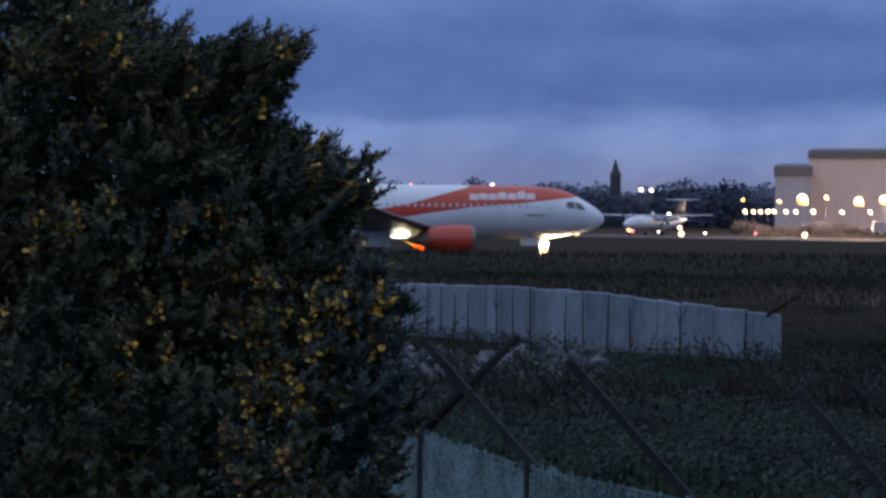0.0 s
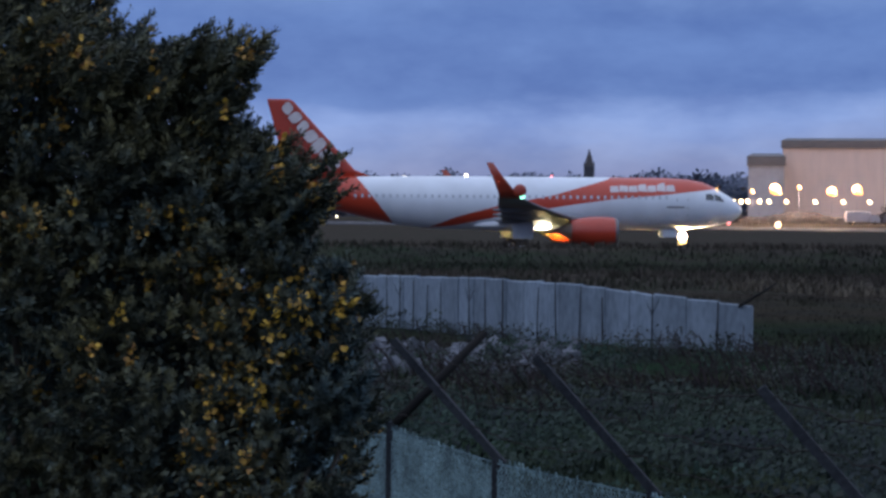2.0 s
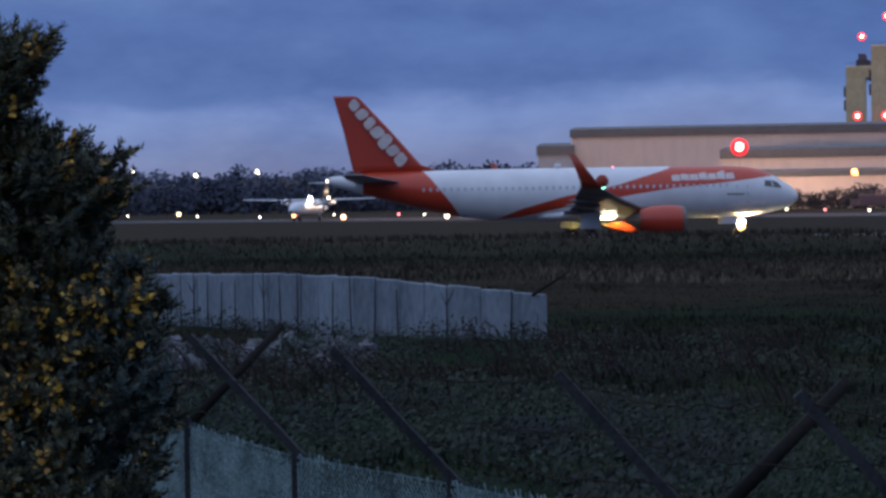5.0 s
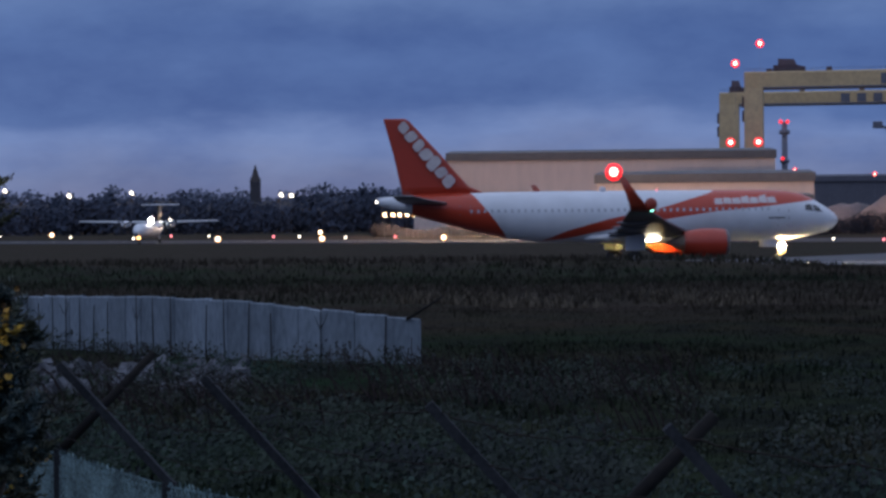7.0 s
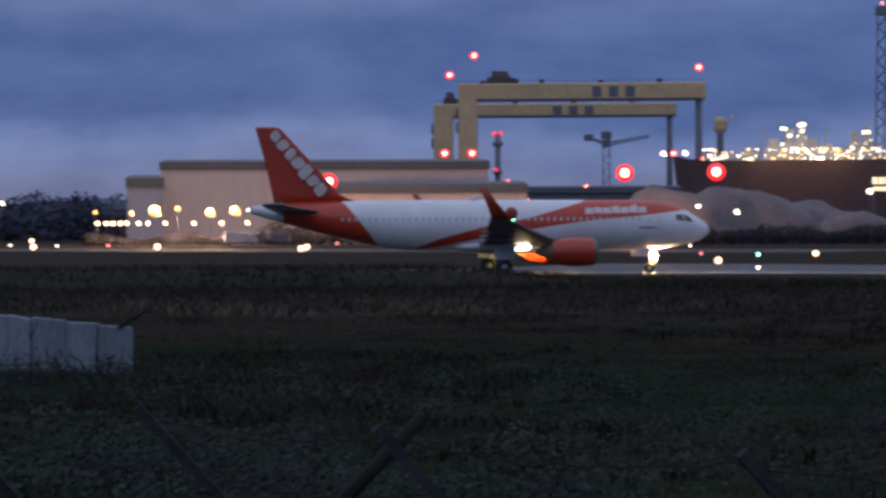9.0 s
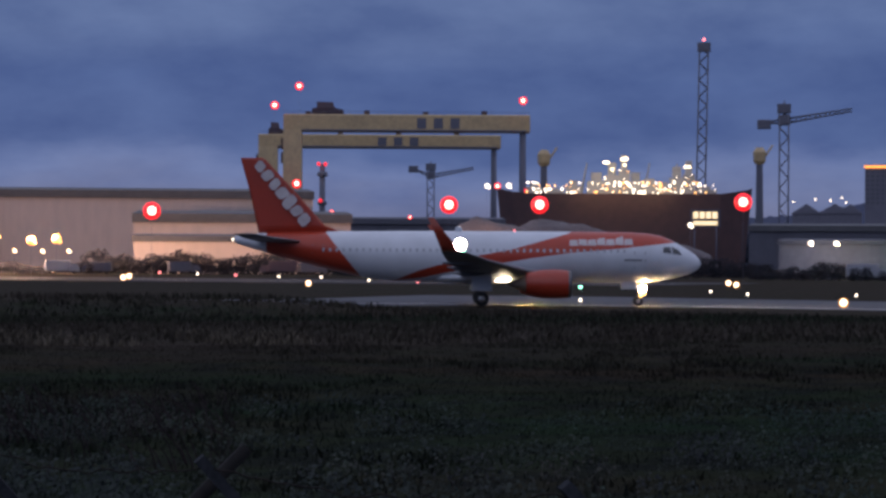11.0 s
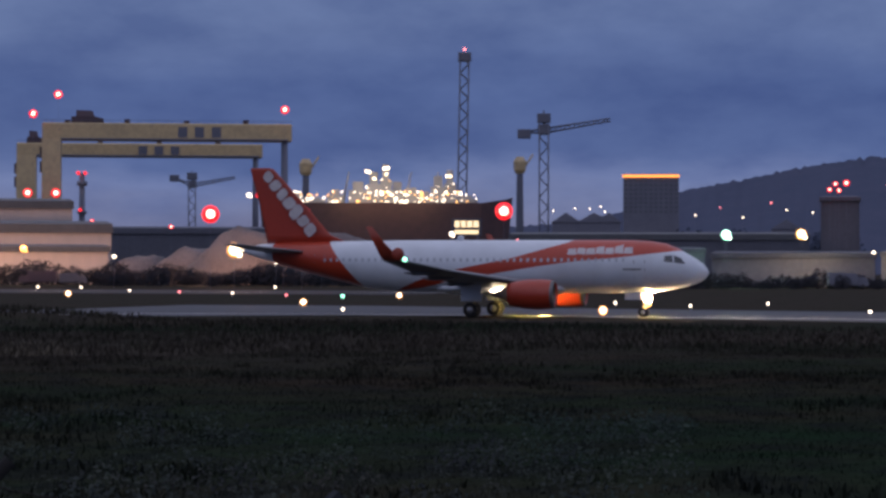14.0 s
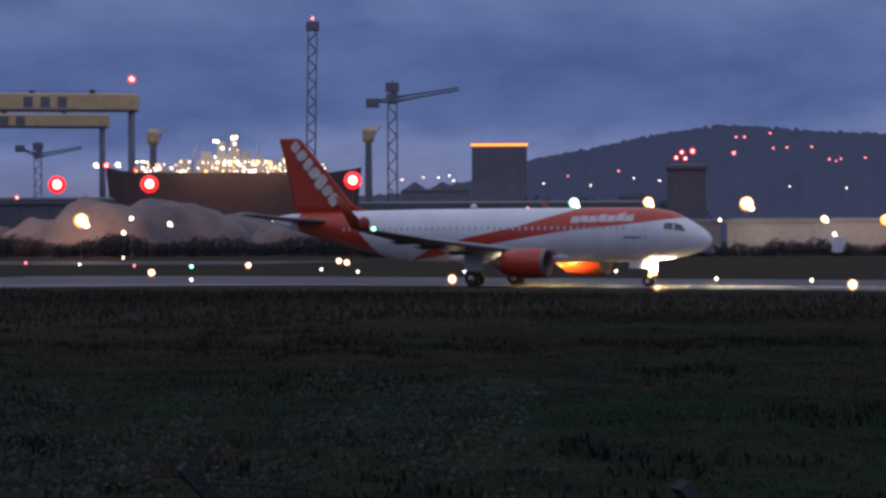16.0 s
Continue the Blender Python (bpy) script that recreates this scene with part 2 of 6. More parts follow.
M = dict(
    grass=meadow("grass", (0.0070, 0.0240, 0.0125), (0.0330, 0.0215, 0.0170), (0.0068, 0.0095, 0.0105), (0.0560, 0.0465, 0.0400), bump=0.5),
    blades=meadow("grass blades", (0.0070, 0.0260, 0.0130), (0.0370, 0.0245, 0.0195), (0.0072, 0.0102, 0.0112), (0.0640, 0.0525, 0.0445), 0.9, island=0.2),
    straw=mat("dry grass", (0.095, 0.078, 0.058), (0.05, 0.042, 0.032), 0.9, scale=0.4, island=0.4, spec=0.1),
    bramble=meadow("bramble leaves", (0.0190, 0.0480, 0.0350), (0.0620, 0.0450, 0.0410), (0.0220, 0.0250, 0.0310), (0.0700, 0.0560, 0.0490), 0.8, island=0.16),
    twig=mat("dead bramble stems", (0.016, 0.013, 0.014), (0.030, 0.022, 0.022), 0.9, scale=1.5, island=0.4, spec=0.1),
    # pale colour that imitates lamplight streaking over wet tarmac
    streak_strip=mat("pale paint for the lamp streak", (0.58, 0.55, 0.50), (0.36, 0.34, 0.32), 0.45, scale=0.25, spec=0.4),
    tarmac=mat("wet tarmac", (0.026, 0.026, 0.030), (0.044, 0.042, 0.048), 0.60, scale=0.03, bump=0.08, bump_scale=1.5, spec=0.22, stretch=(0.5, 1.6, 1)),
    runway=mat("damp runway tarmac", (0.022, 0.022, 0.026), (0.036, 0.035, 0.040), 0.75, scale=0.03, bump=0.1, bump_scale=1.2, spec=0.12, stretch=(0.5, 1.6, 1)),
    paint_white=mat("worn white paint", (0.72, 0.70, 0.64), (0.48, 0.46, 0.42), 0.5, scale=0.3),
    white=mat("white aircraft paint", (0.57, 0.595, 0.64), (0.50, 0.525, 0.57), 0.38, scale=0.5),
    orange=mat("orange aircraft paint", (0.38, 0.037, 0.016), (0.32, 0.032, 0.014), 0.35, scale=0.6),
    # the winglet's orange, darkened to put its shade into the paint
    orange_shaded=mat("orange paint with shade in it", (0.30, 0.035, 0.016), (0.22, 0.03, 0.016), 0.4, scale=0.6),
    fin_olive=mat("dull olive paint", (0.16, 0.14, 0.06), (0.12, 0.10, 0.05), 0.5, scale=0.8),
    wing_grey=mat("grey wing paint", (0.17, 0.17, 0.185), (0.13, 0.13, 0.145), 0.4, scale=0.8),
    lip=mat("dull metal", (0.20, 0.19, 0.19), (0.13, 0.12, 0.12), 0.45, 0.6, scale=2),
    letter=mat("off-white lettering", (0.58, 0.53, 0.53), (0.42, 0.36, 0.37), 0.45, scale=1.5),
    metal=mat("bare metal", (0.55, 0.55, 0.57), (0.42, 0.42, 0.44), 0.3, 0.9, scale=2),
    dark=mat("dark interior", (0.015, 0.015, 0.017), (0.025, 0.025, 0.028), 0.6, scale=2),
    rubber=mat("tyre rubber", (0.02, 0.02, 0.022), (0.035, 0.034, 0.034), 0.85, scale=4),
    pane=glass("dark glass", (0.02, 0.025, 0.035)),
    concrete=mat("weathered concrete", (0.185, 0.228, 0.275), (0.095, 0.122, 0.152), 0.85, scale=1.1, bump=0.4, bump_scale=14, objrand=0.14, stretch=(1, 1, 0.35)),
    stake=mat("dark timber", (0.012, 0.012, 0.013), (0.020, 0.018, 0.017), 0.9, spec=0.1, scale=3, bump=0.4),
    post=mat("grey concrete post", (0.034, 0.037, 0.042), (0.014, 0.016, 0.02), 0.9, spec=0.1, scale=4, bump=0.5, bump_scale=40),
    wire=mat("galvanised wire", (0.20, 0.31, 0.33), (0.035, 0.062, 0.070), 0.6, 0.3, scale=3.5),
    rust=mat("rusty barbed wire", (0.018, 0.016, 0.016), (0.026, 0.02, 0.018), 0.9, 0.0, spec=0.1, scale=6),
    rubble=mat("pale rubble", (0.105, 0.11, 0.13), (0.05, 0.055, 0.065), 0.9, scale=2, bump=0.6, island=0.3),
    gorse=mat("gorse needles", (0.030, 0.051, 0.057), (0.084, 0.075, 0.031), 0.6, scale=1.6, island=0.6, spec=0.12),
    gorse_wood=mat("gorse wood", (0.05, 0.04, 0.03), (0.08, 0.06, 0.045), 0.9, scale=6),
    flower=mat("gorse flowers", (0.52, 0.33, 0.03), (0.26, 0.11, 0.035), 0.6, scale=5, island=0.5),
    hangar=mat("pale hangar cladding", (0.54, 0.44, 0.40), (0.44, 0.37, 0.345), 0.7, scale=0.05, stretch=(1, 1, 0.3)),
    hangar_roof=mat("dark hangar roof", (0.09, 0.09, 0.10), (0.065, 0.066, 0.075), 0.6, scale=0.08),
    clad_grey=mat("grey cladding", (0.31, 0.32, 0.36), (0.25, 0.26, 0.29), 0.7, scale=0.06),
    # these two claddings are lightened and blued for haze over the docks
    clad_dark=mat("dark cladding paled by haze", (0.098, 0.100, 0.128), (0.076, 0.077, 0.100), 0.8, scale=0.1),
    clad_mid=mat("weathered grey-blue cladding paled by haze", (0.165, 0.165, 0.205), (0.125, 0.125, 0.16), 0.8, scale=0.08),
    brick_far=mat("brown brickwork", (0.10, 0.065, 0.05), (0.075, 0.05, 0.042), 0.9, scale=0.1),
    # yellow is greyed to put distance haze into the paint
    crane_yellow=mat("haze-greyed crane yellow paint", (0.56, 0.41, 0.22), (0.40, 0.30, 0.17), 0.55, scale=0.05),
    crane_house=mat("dark oxide-red steel", (0.085, 0.050, 0.062), (0.06, 0.042, 0.055), 0.7, scale=0.3),
    # haze is mixed into this steel so far cranes fade towards the sky
    crane_dark=mat("haze-paled dark steel", (0.10, 0.11, 0.15), (0.12, 0.125, 0.165), 0.7, scale=0.3),
    hull=mat("dark red hull paint", (0.10, 0.050, 0.050), (0.07, 0.038, 0.040), 0.6, scale=0.03),
    mound=mat("heaped grey aggregate", (0.15, 0.125, 0.13), (0.09, 0.076, 0.082), 0.95, scale=0.15, bump=0.5),
    # hill colour is lightened and blued to carry distance haze
    hill=mat("wooded hillside blued by haze", (0.066, 0.078, 0.118), (0.080, 0.088, 0.130), 1.0, scale=0.012, bump=0.5, bump_scale=0.05, spec=0.0),
    # paled and blued so that haze sits in the leaf colour
    trees_far=mat("foliage with painted haze", (0.095, 0.110, 0.150), (0.11, 0.122, 0.160), 0.95, scale=0.1, island=0.12, spec=0.0),
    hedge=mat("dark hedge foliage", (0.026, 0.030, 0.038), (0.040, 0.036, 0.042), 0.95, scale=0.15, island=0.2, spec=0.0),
    # lighter and bluer than the hedge to paint in some haze
    trees=mat("haze-tinted foliage", (0.044, 0.055, 0.082), (0.056, 0.066, 0.094), 0.95, scale=0.1, island=0.08, spec=0.0),
    spire=mat("church stone", (0.05, 0.05, 0.06), (0.035, 0.035, 0.045), 0.9, scale=0.2),
    roof_tile=mat("roof slate", (0.045, 0.04, 0.045), (0.06, 0.05, 0.05), 0.8, scale=0.3),
    l_white=lit("white lamp", (1.0, 0.90, 0.72), 5),
    l_warm=lit("warm lamp", (1.0, 0.52, 0.20), 4),
    l_sodium=lit("sodium flood lamp", (1.0, 0.52, 0.15), 3.4),
    l_flood=lit("white flood lamp", (1.0, 0.86, 0.60), 6),
    l_green=lit("green lamp", (0.25, 1.0, 0.70), 4),
    l_teal=lit("mercury lamp", (0.62, 1.0, 0.86), 6),
    # dim glows for halo balls round bright lamps, no real glass
    l_amber=lit("amber lamp halo", (1.0, 0.47, 0.13), 1.25),
    l_pale=lit("pale lamp halo", (0.95, 0.88, 0.74), 0.85),
    l_mint=lit("mint lamp halo", (0.36, 0.95, 0.74), 0.9),
    # also colours the oversized halo balls of the red mast lamps
    l_red=lit("red lamp and halo", (1.0, 0.022, 0.030), 1.5),
    l_core=lit("red lamp bright core", (1.0, 0.50, 0.42), 5.0),
    l_rose=lit("small red lamp", (1.0, 0.24, 0.27), 2.6),
    burnt=mat("heat-stained metal", (0.30, 0.22, 0.16), (0.20, 0.15, 0.12), 0.5, 0.2, scale=3),
    window_far=mat("distant window glass", (0.10, 0.105, 0.13), (0.08, 0.085, 0.105), 0.3, scale=0.2),
    l_patch=lit("bright white patch", (1.0, 0.90, 0.66), 22),
    window_grey=mat("dull cabin glass", (0.40, 0.42, 0.46), (0.32, 0.34, 0.38), 0.2, scale=2),
    l_taxi=lit("taxi lamp", (1.0, 0.72, 0.38), 850),
    l_beam=lit("landing lamp face", (1.0, 0.84, 0.62), 90000),
    # warm emission for the taxi lamp's imitated glow
    l_taxi_halo=lit("warm glow round the taxi lamp", (1.0, 0.66, 0.26), 3.2),
    l_wing=lit("wing root lamp", (1.0, 0.76, 0.26), 1700),
    l_sign=lit("lit sign lettering", (1.0, 0.82, 0.50), 1.2),
    l_strip=lit("orange strip light", (1.0, 0.36, 0.08), 2.0),
    l_strobe=lit("strobe lamp", (1.0, 0.97, 0.90), 260),
)


# ---- building helpers ----
def part(name, bm, material, parent=None, label="", smooth=True):
    me = bpy.data.meshes.new(name)
    bm.normal_update()
    bm.to_mesh(me)
    bm.free()
    if smooth:
        me.shade_smooth()
    me.materials.append(M[material] if isinstance(material, str) else material)
    ob = new(name, me)
    if parent:
        ob.parent = parent
    return tagged(ob, label)


def thing(name, label, category, m=None, group="", kind=""):
    ob = new(name)
    ob.matrix_world = m or Matrix()
    return tagged(ob, label, category, group, kind)


def spot(bearing, dist, z=0.0):
    a = radians(bearing)
    return Vector((dist * math.sin(a), dist * math.cos(a), z))


def high(bearing, rise, dist):
    """A point seen at that rise in degrees above the level, at that distance."""
    return spot(bearing, dist, EYE + dist * math.tan(radians(rise)))


def box(bm, x0, x1, y0, y1, z0, z1, bevel=0.0):
    v = [bm.verts.new((x, y, z)) for z in (z0, z1) for y in (y0, y1) for x in (x0, x1)]
    fs = [bm.faces.new([v[i] for i in q]) for q in ((0, 2, 3, 1), (4, 5, 7, 6), (0, 1, 5, 4), (2, 6, 7, 3), (0, 4, 6, 2), (1, 3, 7, 5))]
    if bevel:
        es = list({e for f in fs for e in f.edges})
        bmesh.ops.bevel(bm, geom=es, offset=bevel, segments=1, affect="EDGES")
    return bm


def loft(rings, closed=True, caps=True, bm=None):
    bm = bm or bmesh.new()
    rows = [[bm.verts.new(p) for p in ring] for ring in rings]
    n = len(rows[0])
    for a, b in zip(rows, rows[1:]):
        for i in range(n if closed else n - 1):
            bm.faces.new((a[i], a[(i + 1) % n], b[(i + 1) % n], b[i]))
    if caps and closed:
        bm.faces.new(rows[0][::-1])
        bm.faces.new(rows[-1])
    return bm


def ring(c, u, v, ru, rv, n=16):
    c, u, v = Vector(c), Vector(u), Vector(v)
    return [c + u * (ru * math.cos(2 * math.pi * i / n)) + v * (rv * math.sin(2 * math.pi * i / n)) for i in range(n)]


def bar(a, b, r0, r1=None, n=8, bm=None):
    """A round bar from a to b."""
    a, b = Vector(a), Vector(b)
    d = (b - a).normalized()
    u = d.orthogonal().normalized()
    v = d.cross(u)
    return loft([ring(a, u, v, r0, r0, n), ring(b, u, v, r1 if r1 is not None else r0, r1 if r1 is not None else r0, n)], bm=bm)


def ball(c, r, bm=None, seg=10):
    bm = bm or bmesh.new()
    bmesh.ops.create_uvsphere(bm, u_segments=seg, v_segments=max(5, seg // 2), radius=r, matrix=Matrix.Translation(c))
    return bm


def facing(bearing, dist, z=0.0, turn=0.0):
    """A pose at that bearing whose own y axis runs away from the eye and x to the right."""
    p = spot(bearing, dist, z)
    return pose(p.x, p.y, p.z, 0, 0, -bearing + turn)


# ---- ground, pavement ----
def ground_z(x, y):
    r = math.hypot(x, y)
    s = min(1, max(0, (r - 2.5) / 6))
    s = s * s * (3 - 2 * s)
    lump = noise.noise(Vector((x * 0.06, y * 0.06, 0))) * 0.22 + noise.noise(Vector((x * 0.25, y * 0.25, 3))) * 0.07
    fade = min(1, max(0, (r - 6) / 10)) * min(1, max(0, (165 - r) / 40))
    # a low grassy rise before the taxiway, dying out where the pavement widens
    k = max(0, 1 - abs(r - 163) / 13)
    k = k * k * (3 - 2 * k) * min(1, max(0, (10.5 - math.degrees(math.atan2(x, y))) / 4)) if y > 0 else 0
    return 1.95 * (1 - s) + lump * fade + 1.12 * k


def build_ground():
    bm = bmesh.new()
    radii = [0.01, 1, 2, 3, 4.5, 6, 8, 10, 12, 14, 16, 18, 20] + [20 + 2.0 * i for i in range(1, 60)] + [142, 146, 152, 160, 170, 185, 200, 230, 260, 300, 360, 450, 600, 900, 1500, 2500, 4600]
    n = 260
    rows = []
    for r in radii:
        rows.append([bm.verts.new((r * math.sin(2 * math.pi * i / n), r * math.cos(2 * math.pi * i / n), 0)) for i in range(n)])
    for row in rows:
        for v in row:
            v.co.z = ground_z(v.co.x, v.co.y)
    for a, b in zip(rows, rows[1:]):
        for i in range(n):
            bm.faces.new((a[i], b[i], b[(i + 1) % n], a[(i + 1) % n]))
    tagged(part("ground", bm, "grass"), "dark rough grass and scrub across the airfield", "ground", kind="structure")


def build_pavement():
    # the taxiway the jet rolls along, bending onto the wide paved holding area
    near = [(-110, 150), (-60, 166), (-20, 177), (10, 184), (35, 189), (48, 189), (60, 181), (72, 165), (85, 142), (110, 105), (150, 60)]
    far = [(-110, 176), (-60, 192), (-20, 203), (10, 212), (30, 224), (46, 250), (62, 240), (80, 216), (106, 180), (138, 140), (178, 88)]
    bm = bmesh.new()
    a = [bm.verts.new((x, y, 0.035)) for x, y in near]
    b = [bm.verts.new((x, y, 0.035)) for x, y in far]
    for i in range(len(a) - 1):
        bm.faces.new((a[i], a[i + 1], b[i + 1], b[i]))
    tagged(part("pavement", bm, "tarmac"), "wet grey taxiway tarmac shining under the lamps", "taxiway", kind="structure")
    bm = bmesh.new()
    d, nrm = Vector((0.8, -0.6, 0)), Vector((0.6, 0.8, 0))
    c = Vector((-94, 532, 0.03))
    pts = [c - d * 500 - nrm * 32, c + d * 260 - nrm * 32, c + d * 260 + nrm * 32, c - d * 500 + nrm * 32]
    bm.faces.new([bm.verts.new(p) for p in pts])
    tagged(part("road", bm, "runway"), "wide wet runway tarmac across the airfield", "runway", kind="structure")
    bm = bmesh.new()
    for s in range(-48, 26, 3):
        q = [c + d * (s * 10) - nrm * 0.45 + Vector((0, 0, 0.01)), c + d * (s * 10 + 15) - nrm * 0.45 + Vector((0, 0, 0.01)),
             c + d * (s * 10 + 15) + nrm * 0.45 + Vector((0, 0, 0.01)), c + d * (s * 10) + nrm * 0.45 + Vector((0, 0, 0.01))]
        bm.faces.new([bm.verts.new(p) for p in q])
    tagged(part("trim", bm, "paint_white"), "white painted runway centre line dashes", "marking", kind="structure")


def build_lamp_streak():
    # pale strip painted for the streak of lamplight, along the nose wheel's path
    way = [(22.4, 196.6), (27.5, 198.0), (32.0, 198.6), (36.6, 198.2), (40.5, 196.2), (46.0, 193.6), (51.5, 191.0), (55.3, 189.2), (58.2, 187.3), (60.7, 184.5), (63.1, 181.8), (65.4, 179.2),
           (67.9, 176.8), (70.2, 174.1), (72.1, 171.2), (74.8, 169.6), (77.0, 167.8), (82.5, 162.1), (92.0, 151.6), (112.0, 128.0), (150.0, 82.0)]
    pts = [Vector((x, y, 0.05)) for x, y in way]
    bm = bmesh.new()
    for p, q in zip(pts, pts[1:]):
        n = Vector((q.y - p.y, p.x - q.x, 0)).normalized() * .7
        m = max(1, int((q - p).length / 3))
        for i in range(m):
            a, b = p.lerp(q, i / m), p.lerp(q, (i + 1) / m)
            bm.faces.new([bm.verts.new(v) for v in (a + n, a - n, b - n, b + n)])
    tagged(part("trim", bm, "streak_strip"), "pale strip painted in for the lamp streak on the taxiway", "marking", kind="structure")


build_ground()
build_pavement()
build_lamp_streak()


# ---- the jet ----
JET = dict(length=37.57)


def livery():
    """White body, orange tail and a broad orange sweep along the front."""
    m = bpy.data.materials.new("white and orange livery")
    m.use_nodes = True
    tr = m.node_tree
    bsdf = tr.nodes["Principled BSDF"]
    bsdf.inputs["Roughness"].default_value = 0.36
    tc = tr.nodes.new("ShaderNodeTexCoord")
    sep = node(tr, "ShaderNodeSeparateXYZ", {0: tc.outputs["Object"]})
    x, z = sep.outputs[0], sep.outputs[2]
    u = node(tr, "ShaderNodeMath", {0: x, 1: 40.0}, operation="ADD")
    u = node(tr, "ShaderNodeMath", {0: u.outputs[0], 1: 40.0}, operation="DIVIDE")

    def curve(points):
        r = ramp(tr, u.outputs[0], [((px + 40) / 40, pz / 10) for px, pz in points])
        return node(tr, "ShaderNodeMath", {0: r.outputs[0], 1: 10.0}, operation="MULTIPLY").outputs[0]

    low = curve([(-24.6, 1.95), (-22.6, 2.17), (-19.3, 2.85), (-13.6, 3.80), (-10.6, 4.22), (-6.6, 4.58), (-2.2, 5.1)])
    top = curve([(-24.6, 1.98), (-22.6, 2.80), (-19.3, 3.70), (-15.2, 4.50), (-10.8, 5.75), (-9.2, 6.6), (-4.2, 6.6), (-2.2, 5.2)])
    over = node(tr, "ShaderNodeMath", {0: z, 1: low}, operation="GREATER_THAN")
    under = node(tr, "ShaderNodeMath", {0: z, 1: top}, operation="LESS_THAN")
    sweep = node(tr, "ShaderNodeMath", {0: over.outputs[0], 1: under.outputs[0]}, operation="MULTIPLY")
    edge = node(tr, "ShaderNodeMath", {0: z, 1: -0.80}, operation="MULTIPLY")
    edge = node(tr, "ShaderNodeMath", {0: edge.outputs[0], 1: -25.5}, operation="ADD")
    rear = node(tr, "ShaderNodeMath", {0: x, 1: edge.outputs[0]}, operation="LESS_THAN")
    cone = node(tr, "ShaderNodeMath", {0: x, 1: -34.9}, operation="GREATER_THAN")
    tail = node(tr, "ShaderNodeMath", {0: rear.outputs[0], 1: cone.outputs[0]}, operation="MULTIPLY")
    mask = node(tr, "ShaderNodeMath", {0: sweep.outputs[0], 1: tail.outputs[0]}, operation="MAXIMUM")
    n1 = node(tr, "ShaderNodeTexNoise", {"Vector": tc.outputs["Object"], "Scale": 0.6, "Detail": 5.0})
    grime = ramp(tr, n1.outputs[0], [(0.35, 0.90), (0.65, 1.0)])
    mix = node(tr, "ShaderNodeMixRGB", {0: mask.outputs[0], 1: (0.57, 0.595, 0.64, 1), 2: (0.42, 0.042, 0.018, 1)})
    mul = node(tr, "ShaderNodeMixRGB", {0: 1.0, 1: mix.outputs[0], 2: grime.outputs[0]}, blend="MULTIPLY")
    tr.links.new(mul.outputs[0], bsdf.inputs["Base Color"])
    return m


# half width, centre height and half height of the body by distance behind the nose
BODY = [(0.0, 3.42, 0.06, 0.06), (0.12, 3.43, 0.34, 0.32), (0.4, 3.46, 0.66, 0.62), (0.9, 3.52, 1.0, 0.93), (1.6, 3.62, 1.32, 1.24), (2.3, 3.74, 1.56, 1.52), (3.2, 3.84, 1.77, 1.80),
        (4.4, 3.88, 1.92, 1.97), (6.0, 3.90, 1.975, 2.03), (10, 3.90, 1.975, 2.05), (16, 3.90, 1.975, 2.05), (22, 3.90, 1.975, 2.05), (24.5, 3.92, 1.96, 2.02), (27, 4.05, 1.85, 1.86),
        (29.5, 4.30, 1.62, 1.58), (32, 4.60, 1.30, 1.25), (34.2, 4.86, 0.96, 0.92), (36, 5.05, 0.62, 0.60), (37.2, 5.16, 0.34, 0.34), (37.57, 5.20, 0.16, 0.18)]


def body_at(x):
    s = -x
    for (a, za, wa, ha), (b, zb, wb, hb) in zip(BODY, BODY[1:]):
        if s <= b:
            k = (s - a) / (b - a)
            return za + (zb - za) * k, wa + (wb - wa) * k, ha + (hb - ha) * k
    return BODY[-1][1:]


def side(x, z, sign, out=0.012):
    """A point on the body's skin at that length and height."""
    zc, w, h = body_at(x)
    k = max(-0.99, min(0.99, (z - zc) / h))
    return Vector((x, sign * (w * math.sqrt(1 - k * k) + out), z))


def patch(bm, corners, sign, out=0.012, n=4):
    """A quad laid on the body: corners (x, z), front low, front high, rear high, rear low."""
    (a, b), (c, d), (e, f), (g, h) = corners
    rows = []
    for i in range(n + 1):
        k = i / n
        p0, p1 = Vector((a, b)).lerp(Vector((g, h)), k), Vector((c, d)).lerp(Vector((e, f)), k)
        rows.append([bm.verts.new(side(*p0.lerp(p1, j / n), sign, out)) for j in range(n + 1)])
    for r0, r1 in zip(rows, rows[1:]):
        for j in range(n):
            bm.faces.new((r0[j], r0[j + 1], r1[j + 1], r1[j]) if sign < 0 else (r1[j], r1[j + 1], r0[j + 1], r0[j]))


def foil(le, te, y, z, thick, twist=0.0, n=9):
    """A closed wing section at span y between leading and trailing edge."""
    c = te - le
    up, dn = [], []
    for i in range(n):
        k = i / (n - 1)
        k = 0.5 - 0.5 * math.cos(math.pi * k)
        t = thick * 5 * (0.2969 * math.sqrt(k) - 0.126 * k - 0.3516 * k * k + 0.2843 * k ** 3 - 0.1036 * k ** 4)
        up.append(Vector((le + c * k, y, z + t * abs(c) + 0.02 * abs(c) * math.sin(math.pi * k))))
        dn.append(Vector((le + c * k, y, z - t * abs(c) * 0.8 + 0.02 * abs(c) * math.sin(math.pi * k))))
    return up + dn[-2:0:-1]


WHEELS = []


